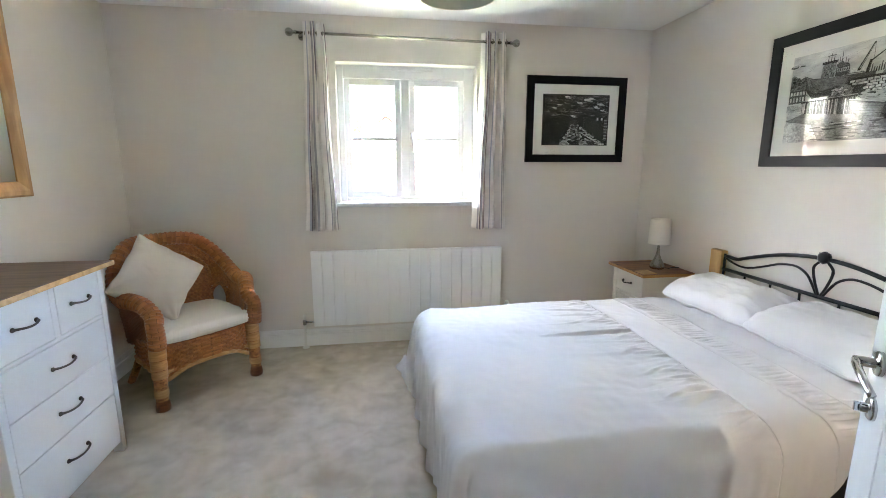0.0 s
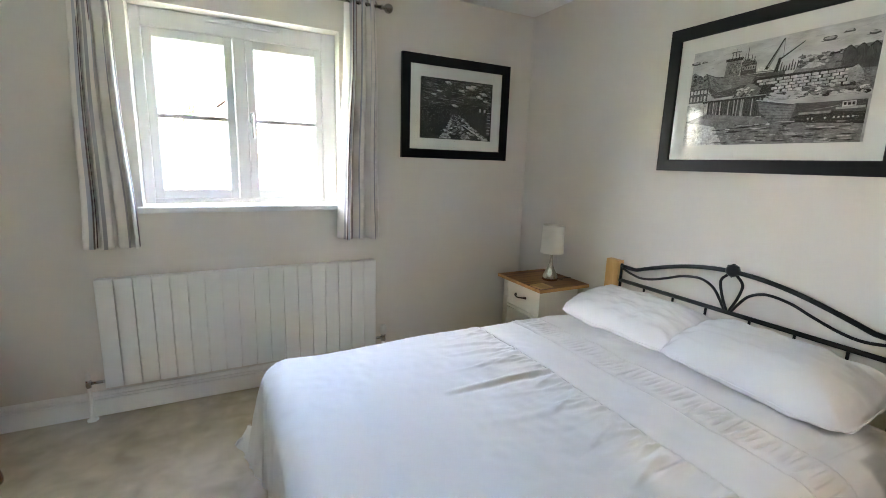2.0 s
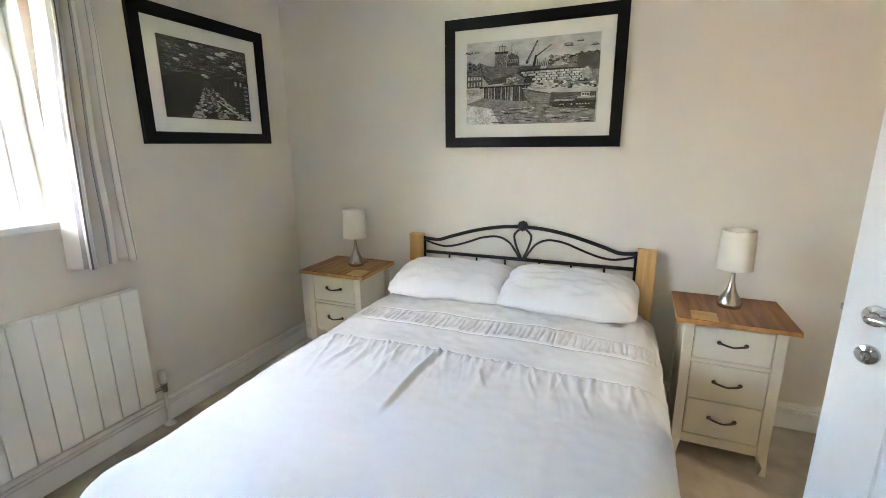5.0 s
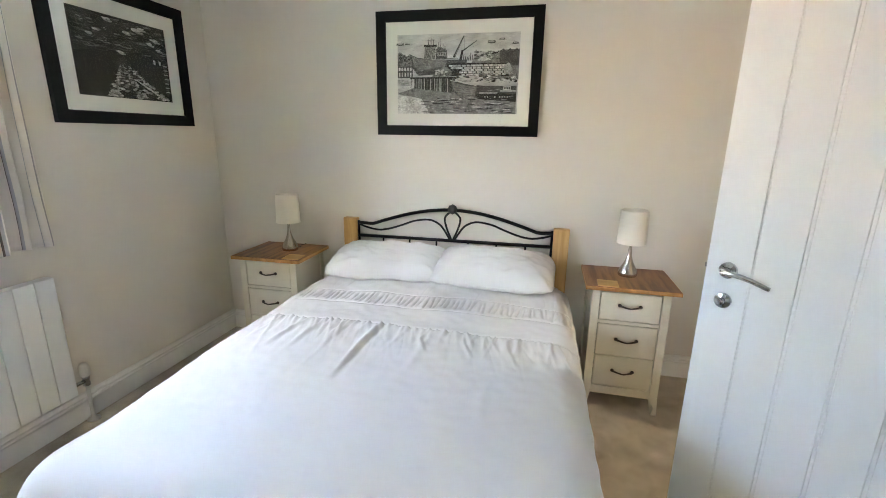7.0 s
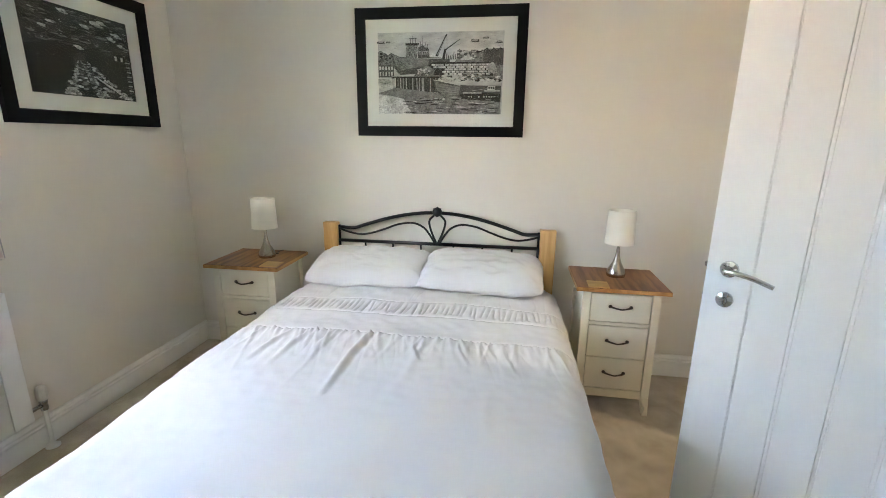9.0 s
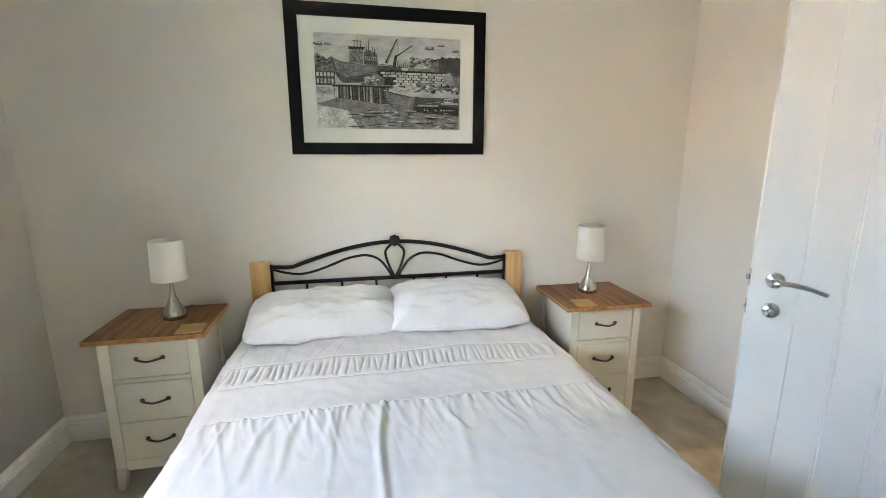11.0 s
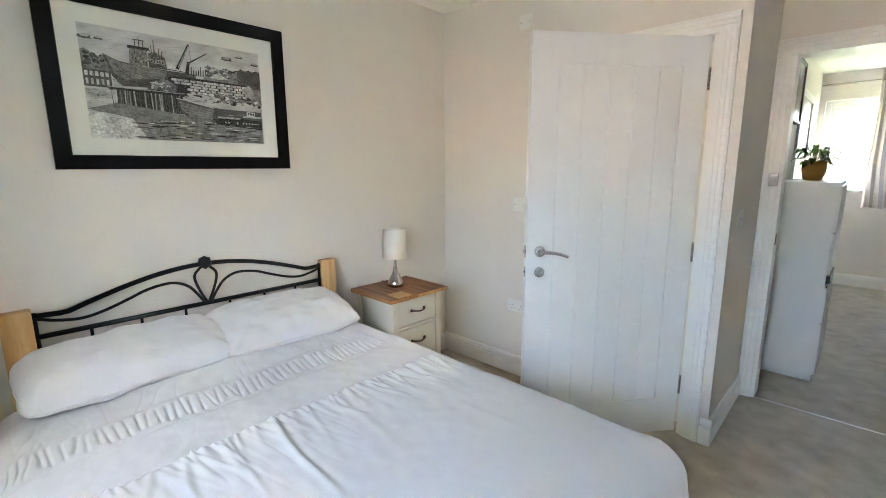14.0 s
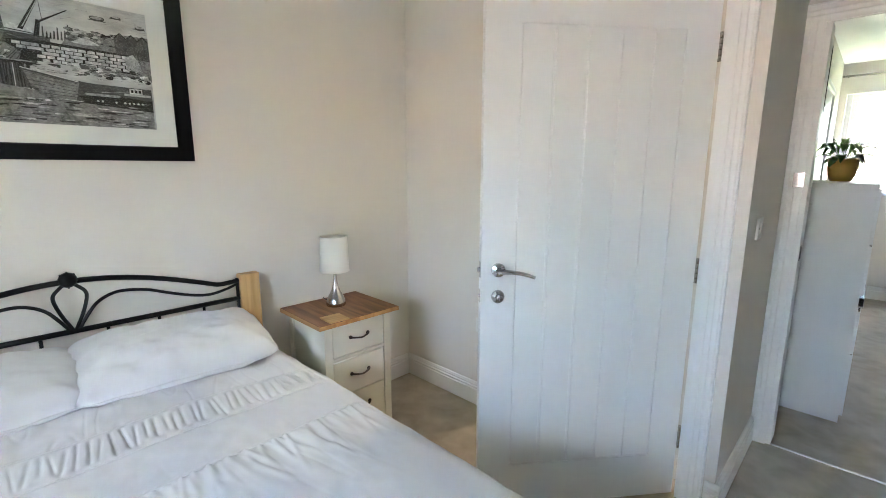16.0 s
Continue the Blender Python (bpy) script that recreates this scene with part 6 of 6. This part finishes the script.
        part("opening_trim", tube(bmesh.new(), smooth_path(pts, 8), lambda t: 0.014 + 0.001 * math.sin(90 * t), 10), WICKER, c, "wrapped cane edging", True)
        panel("arm_top", s * 0.30, s * 0.45, lambda q: 0.550 + 0.022 * math.cos(20 * (abs(q) - 0.375)), crest, 40, 40, 0.022, 0.013)
    # inner oval band on the back
    ring = []
    for i in range(60):
        a = math.pi * i / 59
        q, z = -0.30 * math.cos(a), 0.62 + 0.20 * math.sin(a)
        p = plan(q) * lean(q, z)
        o = plan(q).normalized() * -0.014
        ring.append((p.x + o.x, p.y + o.y, z))
    part("back_trim", tube(bmesh.new(), ring, lambda t: 0.012 + 0.0015 * math.sin(140 * t), 10), WICKER, c, smooth=True)
    # seat ring and apron
    def apron(u, v, off):
        a = math.tau * u
        x = 0.30 * math.copysign(abs(math.cos(a)) ** 0.55, math.cos(a))
        y = -0.015 + 0.285 * math.copysign(abs(math.sin(a)) ** 0.55, math.sin(a))
        low = 0.165 + 0.075 * (abs(math.cos(2 * a)) ** 1.3)
        z = low + (SEAT + 0.015 - low) * v
        r = 1 + (basket(u * 84, v * 11, 0.0042) + off) / 0.3
        x *= 1 - 0.22 * smoothstep(0.0, 0.27, y)
        return (x * r, (y + 0.015) * r - 0.015, z)
    bm = bmesh.new()
    sheet(bm, lambda u, v: apron(u, v, 0.006), 300, 40, wrap=True, uv=True)
    sheet(bm, lambda u, v: apron(u, v, -0.008), 120, 4, wrap=True, uv=True)
    part("apron", bm, WEAVE_APRON, c, "woven seat apron", True)
    part("apron_edge", tube(bmesh.new(), [Vector(apron(i / 120, 0.0, 0.002)) for i in range(120)], 0.013, 8, closed=True), CANE, c, "pale cane edging", True)
    part("seat", lathe(bmesh.new(), [(0.285, SEAT - 0.02), (0.285, SEAT - 0.002), (0.01, SEAT - 0.002)], 40, (0, -0.015, 0)), WICKER, c, smooth=False)
    for sx in (-1, 1):
        rear = tube(bmesh.new(), smooth_path([(sx * 0.205, 0.20, 0.38), (sx * 0.215, 0.215, 0.25), (sx * 0.245, 0.24, 0.12), (sx * 0.285, 0.27, 0.003)], 16), lambda t: 0.024 + 0.0012 * math.sin(120 * t), 12)
        part("leg", rear, WICKER, c, "splayed cane-wrapped back leg", True)
        for y, splay in ((-0.268, -0.006),):
            x = sx * 0.282
            pts = [(x, y, 0.40), (x * 1.005, y + splay * 0.3, 0.25), (x * 1.02, y + splay * 0.7, 0.12), (x * 1.02, y + splay, 0.045)]
            bm = bmesh.new()
            tube(bm, smooth_path(pts, 24), lambda t: 0.041 - 0.009 * t + 0.0012 * math.sin(150 * t), 14)
            leg = part("leg", bm, WICKER, c, "cane-wrapped leg", True)
            for za, zb in ((0.375, 0.318), (0.312, 0.258), (0.252, 0.205), (0.135, 0.092)):
                band = []
                for zz in (za, za - 0.003, zb + 0.003, zb):
                    d = (0.40 - zz) / 0.355
                    band.append((x * (1 + 0.02 * min(1, d * 1.25)), y + splay * d * 0.97, zz, 0.0445 - 0.009 * d + (0 if zz in (za, zb) else 0.0015)))
                wrap = bmesh.new()
                tube(wrap, [p[:3] for p in band], lambda t: 0.0455 - 0.009 * ((0.40 - za) / 0.355), 16)
                part("cane_band", wrap, CANE, leg, "pale flat cane binding", True)
            part("foot", lathe(bmesh.new(), [(0.030, 0.0), (0.039, 0.006), (0.041, 0.026), (0.038, 0.046), (0.033, 0.066)], 18, (x * 1.02, y + splay, 0)), WICKER_DARK, leg, "darker wrapped foot", True)
            # curved brace from leg to apron
            part("brace", tube(bmesh.new(), smooth_path([(x * 0.99, y, 0.14), (x * 0.93, y * 1.0, 0.21), (x * 0.74, y * 1.02, 0.23)], 10), 0.012, 8), CANE, leg, smooth=True)
    return c


wicker_chair()
pillow("seat_cushion", pose(-1.038, 3.294, 0.427, 0, 0, 43) @ pose(0, -0.035, 0), 0.57, 0.555, 0.105, CREAM_CLOTH, "cream canvas seat cushion on the wicker chair", 2.2, "cushion", nodes=60, full=0.32, waist=0.02, folds=0.5)
pillow("throw_cushion", pose(-1.038, 3.294, 0.0, 0, 0, 43) @ pose(-0.150, -0.01, 0.728, 0, 0, 4) @ pose(0, 0, 0, 66, 0, 0) @ pose(0, 0, 0, 0, 0, 50), 0.43, 0.43, 0.165, TAUPE_CLOTH, "square taupe linen cushion propped on the wicker chair", 7.1, "cushion", nodes=64, waist=0.085, folds=1.1)


# ---- plates on the walls ----
def wall_plate(name, m, wide, high, label, category, kind):
    """A plate facing -y, its back at y = 0."""
    p = thing(name, m, label, category)
    part("plate", boxes(((-wide / 2, -0.009, -high / 2), (wide / 2, -0.0003, high / 2)), bevel=0.003), PLASTIC, p)
    if kind == "switch":
        part("rocker", boxes(((-0.013, -0.0135, -0.020), (0.013, -0.0085, 0.020)), bevel=0.002), PLASTIC, p)
    if kind == "socket":
        for x in (-0.032, 0.032):
            part("rocker", boxes(((x - 0.006, -0.012, 0.018), (x + 0.006, -0.0085, 0.034)), bevel=0.001), PLASTIC, p)
            part("pin_hole", boxes(((x - 0.002, -0.0094, -0.004), (x + 0.002, -0.0088, 0.005)), ((x - 0.012, -0.0094, -0.022), (x - 0.006, -0.0088, -0.019)), ((x + 0.006, -0.0094, -0.022), (x + 0.012, -0.0088, -0.019))), GAP, p)
    for s in (-1, 1):
        k = lathe(bmesh.new(), [(0.0035, 0), (0.0035, 0.001), (0.002, 0.0014)], 10)
        k.transform(Matrix.Translation((s * wide * 0.36, -0.009, 0)) @ Matrix.Rotation(math.pi / 2, 4, "X"))
        part("screw", k, NICKEL, p)
    return p


wall_plate("light_switch", pose(RETURN, 0.205, 1.147, 0, 0, -90), 0.086, 0.086, "white plastic light switch beside the doorway", "light switch", "switch")
wall_plate("blank_plate", pose(1.735, SOUTH, 1.165, 0, 0, 180), 0.086, 0.086, "white plastic wall plate half behind the door", "wall plate", "blank")
wall_plate("power_socket", pose(1.735, SOUTH, 0.488, 0, 0, 180), 0.146, 0.086, "white plastic double socket above the skirting", "socket", "socket")
wall_plate("aerial_plate", pose(1.722, SOUTH, 2.255, 0, 0, 180), 0.086, 0.086, "small white plastic plate high on the wall", "wall plate", "blank")


# ---- the next room, seen through the doorway ----
def white_chest():
    n = thing("tall_white_chest", pose(0.655, -0.82, 0), "tall plain white four-drawer chest with a dark pull", "chest of drawers")
    D, L, H = 0.41, 0.78, 1.30
    part("side", boxes(((-D, -0.02, 0), (0, 0, H - 0.02)), bevel=0.001), CABINET_WHITE, n)
    part("side", boxes(((-D, -L, 0), (0, -L + 0.02, H - 0.02)), bevel=0.001), CABINET_WHITE, n)
    part("top", boxes(((-D - 0.004, -L - 0.002, H - 0.02), (0, 0.002, H)), bevel=0.0015), CABINET_WHITE, n)
    part("back", boxes(((-0.012, -L + 0.02, 0.02), (-0.004, -0.02, H - 0.02))), CABINET_WHITE, n)
    # shade between these drawers, painted as a near-black sheet
    part("gap_shade_panel", boxes(((-D + 0.012, -L + 0.02, 0.03), (-D + 0.02, -0.02, H - 0.02))), GAP, n)
    for z0, z1 in ((0.045, 0.395), (0.402, 0.636), (0.722, 0.985), (0.992, H - 0.024)):
        d = part("drawer", boxes(((-D - 0.014, -L + 0.004, z0), (-D + 0.006, -0.004, z1)), bevel=0.0015), CABINET_WHITE, n)
        part("finger_lip", boxes(((-D - 0.012, -L + 0.01, z1), (-D - 0.004, -0.01, z1 + 0.003))), NICKEL, d, "slim metal lip")
    part("plinth", boxes(((-D + 0.010, -L + 0.02, 0.0), (-D + 0.022, -0.02, 0.040))), CABINET_WHITE, n)
    part("middle_handle", boxes(((-D - 0.020, -L + 0.30, 0.655), (-D + 0.0115, -0.06, 0.700)), bevel=0.003), BLACK_SCREEN, n, "dark recessed pull")
    part("handle_trim", boxes(((-D - 0.022, -L + 0.30, 0.645), (-D + 0.0115, -0.06, 0.6545)), bevel=0.002), NICKEL, n, "bright metal strip")


white_chest()

plant = thing("potted_plant", pose(0.415, -1.30, 1.30) @ Matrix.Scale(0.76, 4), "leafy green plant in a brushed gold pot", "plant")
part("pot", lathe(bmesh.new(), [(0.056, 0.0), (0.066, 0.004), (0.084, 0.05), (0.093, 0.10), (0.095, 0.175), (0.090, 0.175), (0.088, 0.10), (0.055, 0.02)], 36), GOLD, plant, "brushed gold metal pot", True)
part("soil", lathe(bmesh.new(), [(0.089, 0.140), (0.05, 0.150), (0.01, 0.152)], 24), SOIL, plant, smooth=True)
rnd = random.Random(4)
for i in range(46):
    a, reach, rise = rnd.uniform(0, 6.28), rnd.uniform(0.07, 0.21), rnd.uniform(0.05, 0.19)
    if rnd.random() < 0.2:
        reach, rise = 0.06, 0.19
    droop = rnd.uniform(0.02, 0.10)
    wide = rnd.uniform(0.016, 0.030)
    def spine(t):
        return Vector((math.cos(a) * (0.03 + reach * t), math.sin(a) * (0.03 + reach * t), 0.15 + rise * math.sin(t * 2.0) - droop * t * t))
    cross = Vector((-math.sin(a), math.cos(a), 0))
    def blade(u, v):
        t = 0.05 + 0.95 * v
        grow = math.sin(math.pi * max(t - 0.3, 0) / 0.7) ** 0.8 if t > 0.3 else 0.0
        w = wide * grow + 0.0015
        p = spine(t) + cross * (w * (2 * u - 1))
        p.z += -0.4 * w * (1 - abs(2 * u - 1)) + 0.004 * math.sin(9 * t + a)
        return p
    bm = bmesh.new()
    sheet(bm, blade, 4, 10)
    part("leaf", bm, LEAF, plant, smooth=True)

tv = thing("wall_television", pose(0.66, -1.60, 1.975), "slim black television on the wall of the next room", "television")
part("screen", boxes(((-0.060, -0.340, -0.214), (-0.0565, 0.340, 0.214))), BLACK_SCREEN, tv)
part("casing", boxes(((-0.056, -0.36, -0.235), (-0.026, 0.36, 0.235)), bevel=0.004), BLACK_FRAME, tv)
for y0, y1, z0, z1 in ((-0.36, -0.340, -0.235, 0.235), (0.340, 0.36, -0.235, 0.235), (-0.3395, 0.3395, 0.214, 0.235), (-0.3395, 0.3395, -0.235, -0.214)):
    part("bezel", boxes(((-0.068, y0, z0), (-0.0562, y1, z1)), bevel=0.001), BLACK_FRAME, tv, "thin black bezel")
part("bracket", boxes(((-0.026, -0.12, -0.1), (-0.0005, 0.12, 0.1))), BLACK_IRON, tv)

inner = thing("door_2", pose(0.66, -2.90, 0), "white closed door in the wall of the next room", "door", kind="structure")
for y in (-0.47, 0.40):
    part("architrave", boxes(((-0.018, y, 0), (-0.0005, y + 0.07, 2.04)), ((-0.024, y + 0.012, 0), (-0.0175, y + 0.05, 2.04)), bevel=0.002), GLOSS_WHITE, inner)
part("architrave_head", boxes(((-0.018, -0.47, 2.0405), (-0.0005, 0.47, 2.11)), ((-0.024, -0.47, 2.052), (-0.0175, 0.47, 2.09)), bevel=0.002), GLOSS_WHITE, inner)
part("leaf", boxes(((-0.008, -0.398, 0.005), (-0.0005, 0.398, 2.038)), bevel=0.001), DOOR_WHITE, inner)

curtain("curtain", 0.155, 0.02, 0.165, -0.085, 0.935, 2.36, FAR + 0.09, 3.0, 21, CURTAIN_PLAIN, "pale striped curtain in the next room, drawn open", 0.03)
curtain("curtain", -0.17, -0.32, -0.14, -0.36, 0.935, 2.36, FAR + 0.09, 3.0, 25, CURTAIN_PLAIN, "pale striped curtain in the next room, drawn open", 0.03)
pole_two = thing("curtain_pole", pose(0.15, FAR + 0.09, 2.315), "slim steel curtain pole in the next room", "curtain pole")
part("rod", tube(bmesh.new(), [(-0.55, 0, 0), (0.50, 0, 0)], 0.0095, 10), NICKEL, pole_two, smooth=True)
for x in (-0.45, 0.46):
    part("bracket", tube(bmesh.new(), [(x, 0, 0), (x, -0.0895, 0)], 0.007, 8), NICKEL, pole_two, smooth=True)

table = thing("white_side_table", pose(-0.42, -3.17, 0), "white painted side table in the next room", "table")
part("tabletop", boxes(((-0.24, -0.22, 0.70), (0.24, 0.22, 0.73)), bevel=0.004), CABINET_WHITE, table)
for x in (-0.21, 0.21):
    for y in (-0.19, 0.19):
        part("leg", boxes(((x - 0.02, y - 0.02, 0), (x + 0.02, y + 0.02, 0.70)), bevel=0.003), CABINET_WHITE, table)
for z in (0.03, 0.56):
    part("shelf", boxes(((-0.19, -0.20, z), (0.19, 0.20, z + 0.02)), bevel=0.002), CABINET_WHITE, table)
part("side_panel", boxes(((-0.19, 0.182, 0.05), (0.19, 0.198, 0.56))), CABINET_WHITE, table)

spot = thing("ceiling_light", pose(0.02, -2.35, TOP), "round flush ceiling light in the next room", "ceiling light")
part("body", lathe(bmesh.new(), [(0.15, -0.0005), (0.15, -0.045), (0.14, -0.06)], 36), NICKEL, spot, smooth=False)
part("diffuser", lathe(bmesh.new(), [(0.138, -0.0605), (0.12, -0.075), (0.05, -0.085), (0.005, -0.087)], 36), PLASTIC, spot, smooth=True)

# warm downlight in the washroom behind the open door
down = thing("downlight", pose(1.28, -0.22, TOP), "warm recessed downlight behind the open door", "ceiling light")
part("bezel", lathe(bmesh.new(), [(0.045, -0.0005), (0.045, -0.006), (0.032, -0.008), (0.032, -0.001), (0.045, -0.0005)], 28, caps=False), CHROME, down, smooth=True)
lamp_data = bpy.data.lights.new("warm_lamp", "AREA")
lamp_data.shape, lamp_data.size, lamp_data.energy, lamp_data.color = "DISK", 0.06, 0.17, (1.0, 0.82, 0.57)
lamp_ob = new("warm_lamp", lamp_data)
lamp_ob.matrix_world = look((1.28, -0.22, TOP - 0.012), (1.55, 0.5, 0.0))

# ---- outside ----
GROUND = -2.75
setting("ground", boxes(((-1500, -1500, GROUND - 0.4), (1500, 1500, GROUND))), GRASS, "grass and gardens far below the window", "ground")


def house(x, y, wide, deep, eaves, ridge, label, turn=0.0):
    """A plain rendered house with a clay tile roof, ridge along its local x."""
    h = thing("house", pose(x, y, GROUND, 0, 0, turn), label, "house", "houses outside")
    e, r = eaves - GROUND, ridge - GROUND
    bm = prism(bmesh.new(), [(-deep / 2, 0), (deep / 2, 0), (deep / 2, e), (0, r - 0.12), (-deep / 2, e)], lambda u, v, d: Vector((d, u, v)), -wide / 2, wide / 2)
    part("wall", bm, RENDER_WALL, h)
    run = deep / 2 + 0.35
    drop = (r - e) * run / (deep / 2)
    for s in (-1, 1):
        bm = prism(bmesh.new(), [(0, r), (s * run, r - drop), (s * run, r - drop + 0.12), (0, r + 0.14)], lambda u, v, d: Vector((d, u, v)), -wide / 2 - 0.3, wide / 2 + 0.3)
        roof = part("roof", bm, TILE, h, "orange clay tiles")
        rows = 14
        bm = bmesh.new()
        for i in range(rows):
            t = i / rows
            yy, zz = s * run * t, r - drop * t + 0.135
            y2, z2 = s * run * (t + 1 / rows), r - drop * (t + 1 / rows) + 0.135
            prism(bm, [(yy, zz), (y2, z2 + 0.035), (y2, z2)], lambda u, v, d: Vector((d, u, v)), -wide / 2 - 0.3, wide / 2 + 0.3)
        part("tile_course", bm, TILE, roof)
    part("ridge", tube(bmesh.new(), [(-wide / 2 - 0.3, 0, r + 0.12), (wide / 2 + 0.3, 0, r + 0.12)], 0.13, 10), TILE, h)
    k = max(2, int(wide / 3.2))
    for i in range(k):
        wx = -wide / 2 + wide * (i + 0.5) / k
        for z in (0.9, 3.3):
            if z + 1.2 < e:
                w = part("window", boxes(((wx - 0.6, -deep / 2 - 0.03, z), (wx + 0.6, -deep / 2 + 0.05, z + 1.15)), bevel=0.01), UPVC, h)
                for a, b in ((-0.54, -0.03), (0.03, 0.54)):
                    part("pane", boxes(((wx + a, -deep / 2 - 0.036, z + 0.06), (wx + b, -deep / 2 - 0.028, z + 1.09))), DARK_VOID, w)
    c = part("chimney", boxes(((wide * 0.3 - 0.35, -0.3, r - 0.3), (wide * 0.3 + 0.35, 0.3, r + 0.9)), bevel=0.02), TILE, h)
    return h


house(-6.5, 20.5, 22.0, 7.0, -0.2, 2.35, "long rendered house with an orange clay tile roof opposite the window")
house(0.92, 29.0, 5.5, 8.0, 1.0, 4.15, "gabled house with a clay tile roof behind", 90)
house(-24.0, 9.0, 9.0, 8.0, 0.4, 3.0, "rendered house with an orange tile roof", 70)
house(14.0, 26.0, 10.0, 8.0, 0.2, 2.6, "rendered house with an orange tile roof", 8)


def tree(x, y, high, spread, seed):
    r = random.Random(seed)
    t = thing("tree", pose(x, y, GROUND), "leafy green tree behind the roofs", "tree", "trees outside")
    trunk_h = high * 0.42
    part("trunk", tube(bmesh.new(), smooth_path([(0, 0, -0.1), (0.1, 0.05, trunk_h * 0.5), (0, 0.1, trunk_h)]), lambda s: 0.32 - 0.14 * s, 10), BARK, t, smooth=True)
    centres = []
    for i in range(11):
        a, e = r.uniform(0, 6.28), r.uniform(0.15, 1.0)
        tip = Vector((math.cos(a) * spread * (1 - 0.5 * e) * r.uniform(0.5, 1), math.sin(a) * spread * (1 - 0.5 * e) * r.uniform(0.5, 1), trunk_h + (high - trunk_h) * (0.15 + 0.72 * e)))
        centres.append(tip)
        part("limb", tube(bmesh.new(), smooth_path([(0, 0.1, trunk_h * 0.9), tuple(Vector((0, 0, trunk_h)) * 0.5 + tip * 0.5), tuple(tip)], 5), lambda s: 0.12 - 0.09 * s, 6), BARK, t, smooth=True)
    verts, faces = [], []
    for c in centres:
        for i in range(330):
            v = Vector((r.gauss(0, 1), r.gauss(0, 1), r.gauss(0, 0.8)))
            p = c + v.normalized() * spread * 0.46 * r.uniform(0.25, 1) ** 0.6
            s = r.uniform(0.09, 0.19)
            q = Euler((r.uniform(0, 6), r.uniform(0, 6), r.uniform(0, 6))).to_matrix()
            k = len(verts)
            verts += [p + q @ Vector(o) * s for o in ((-1, 0, 0), (0, -0.5, 0.1), (1, 0, 0), (0, 0.5, 0.1))]
            faces.append((k, k + 1, k + 2, k + 3))
    me = bpy.data.meshes.new("crown")
    me.from_pydata(verts, [], faces)
    me.materials.append(FOLIAGE)
    ob = new("crown", me)
    ob.parent = t
    tagged(ob, kind="stuff")


tree(-0.3, 40.0, 8.3, 2.4, 3)
tree(-14.0, 36.0, 8.0, 3.0, 9)
tree(9.0, 38.0, 7.4, 2.6, 12)
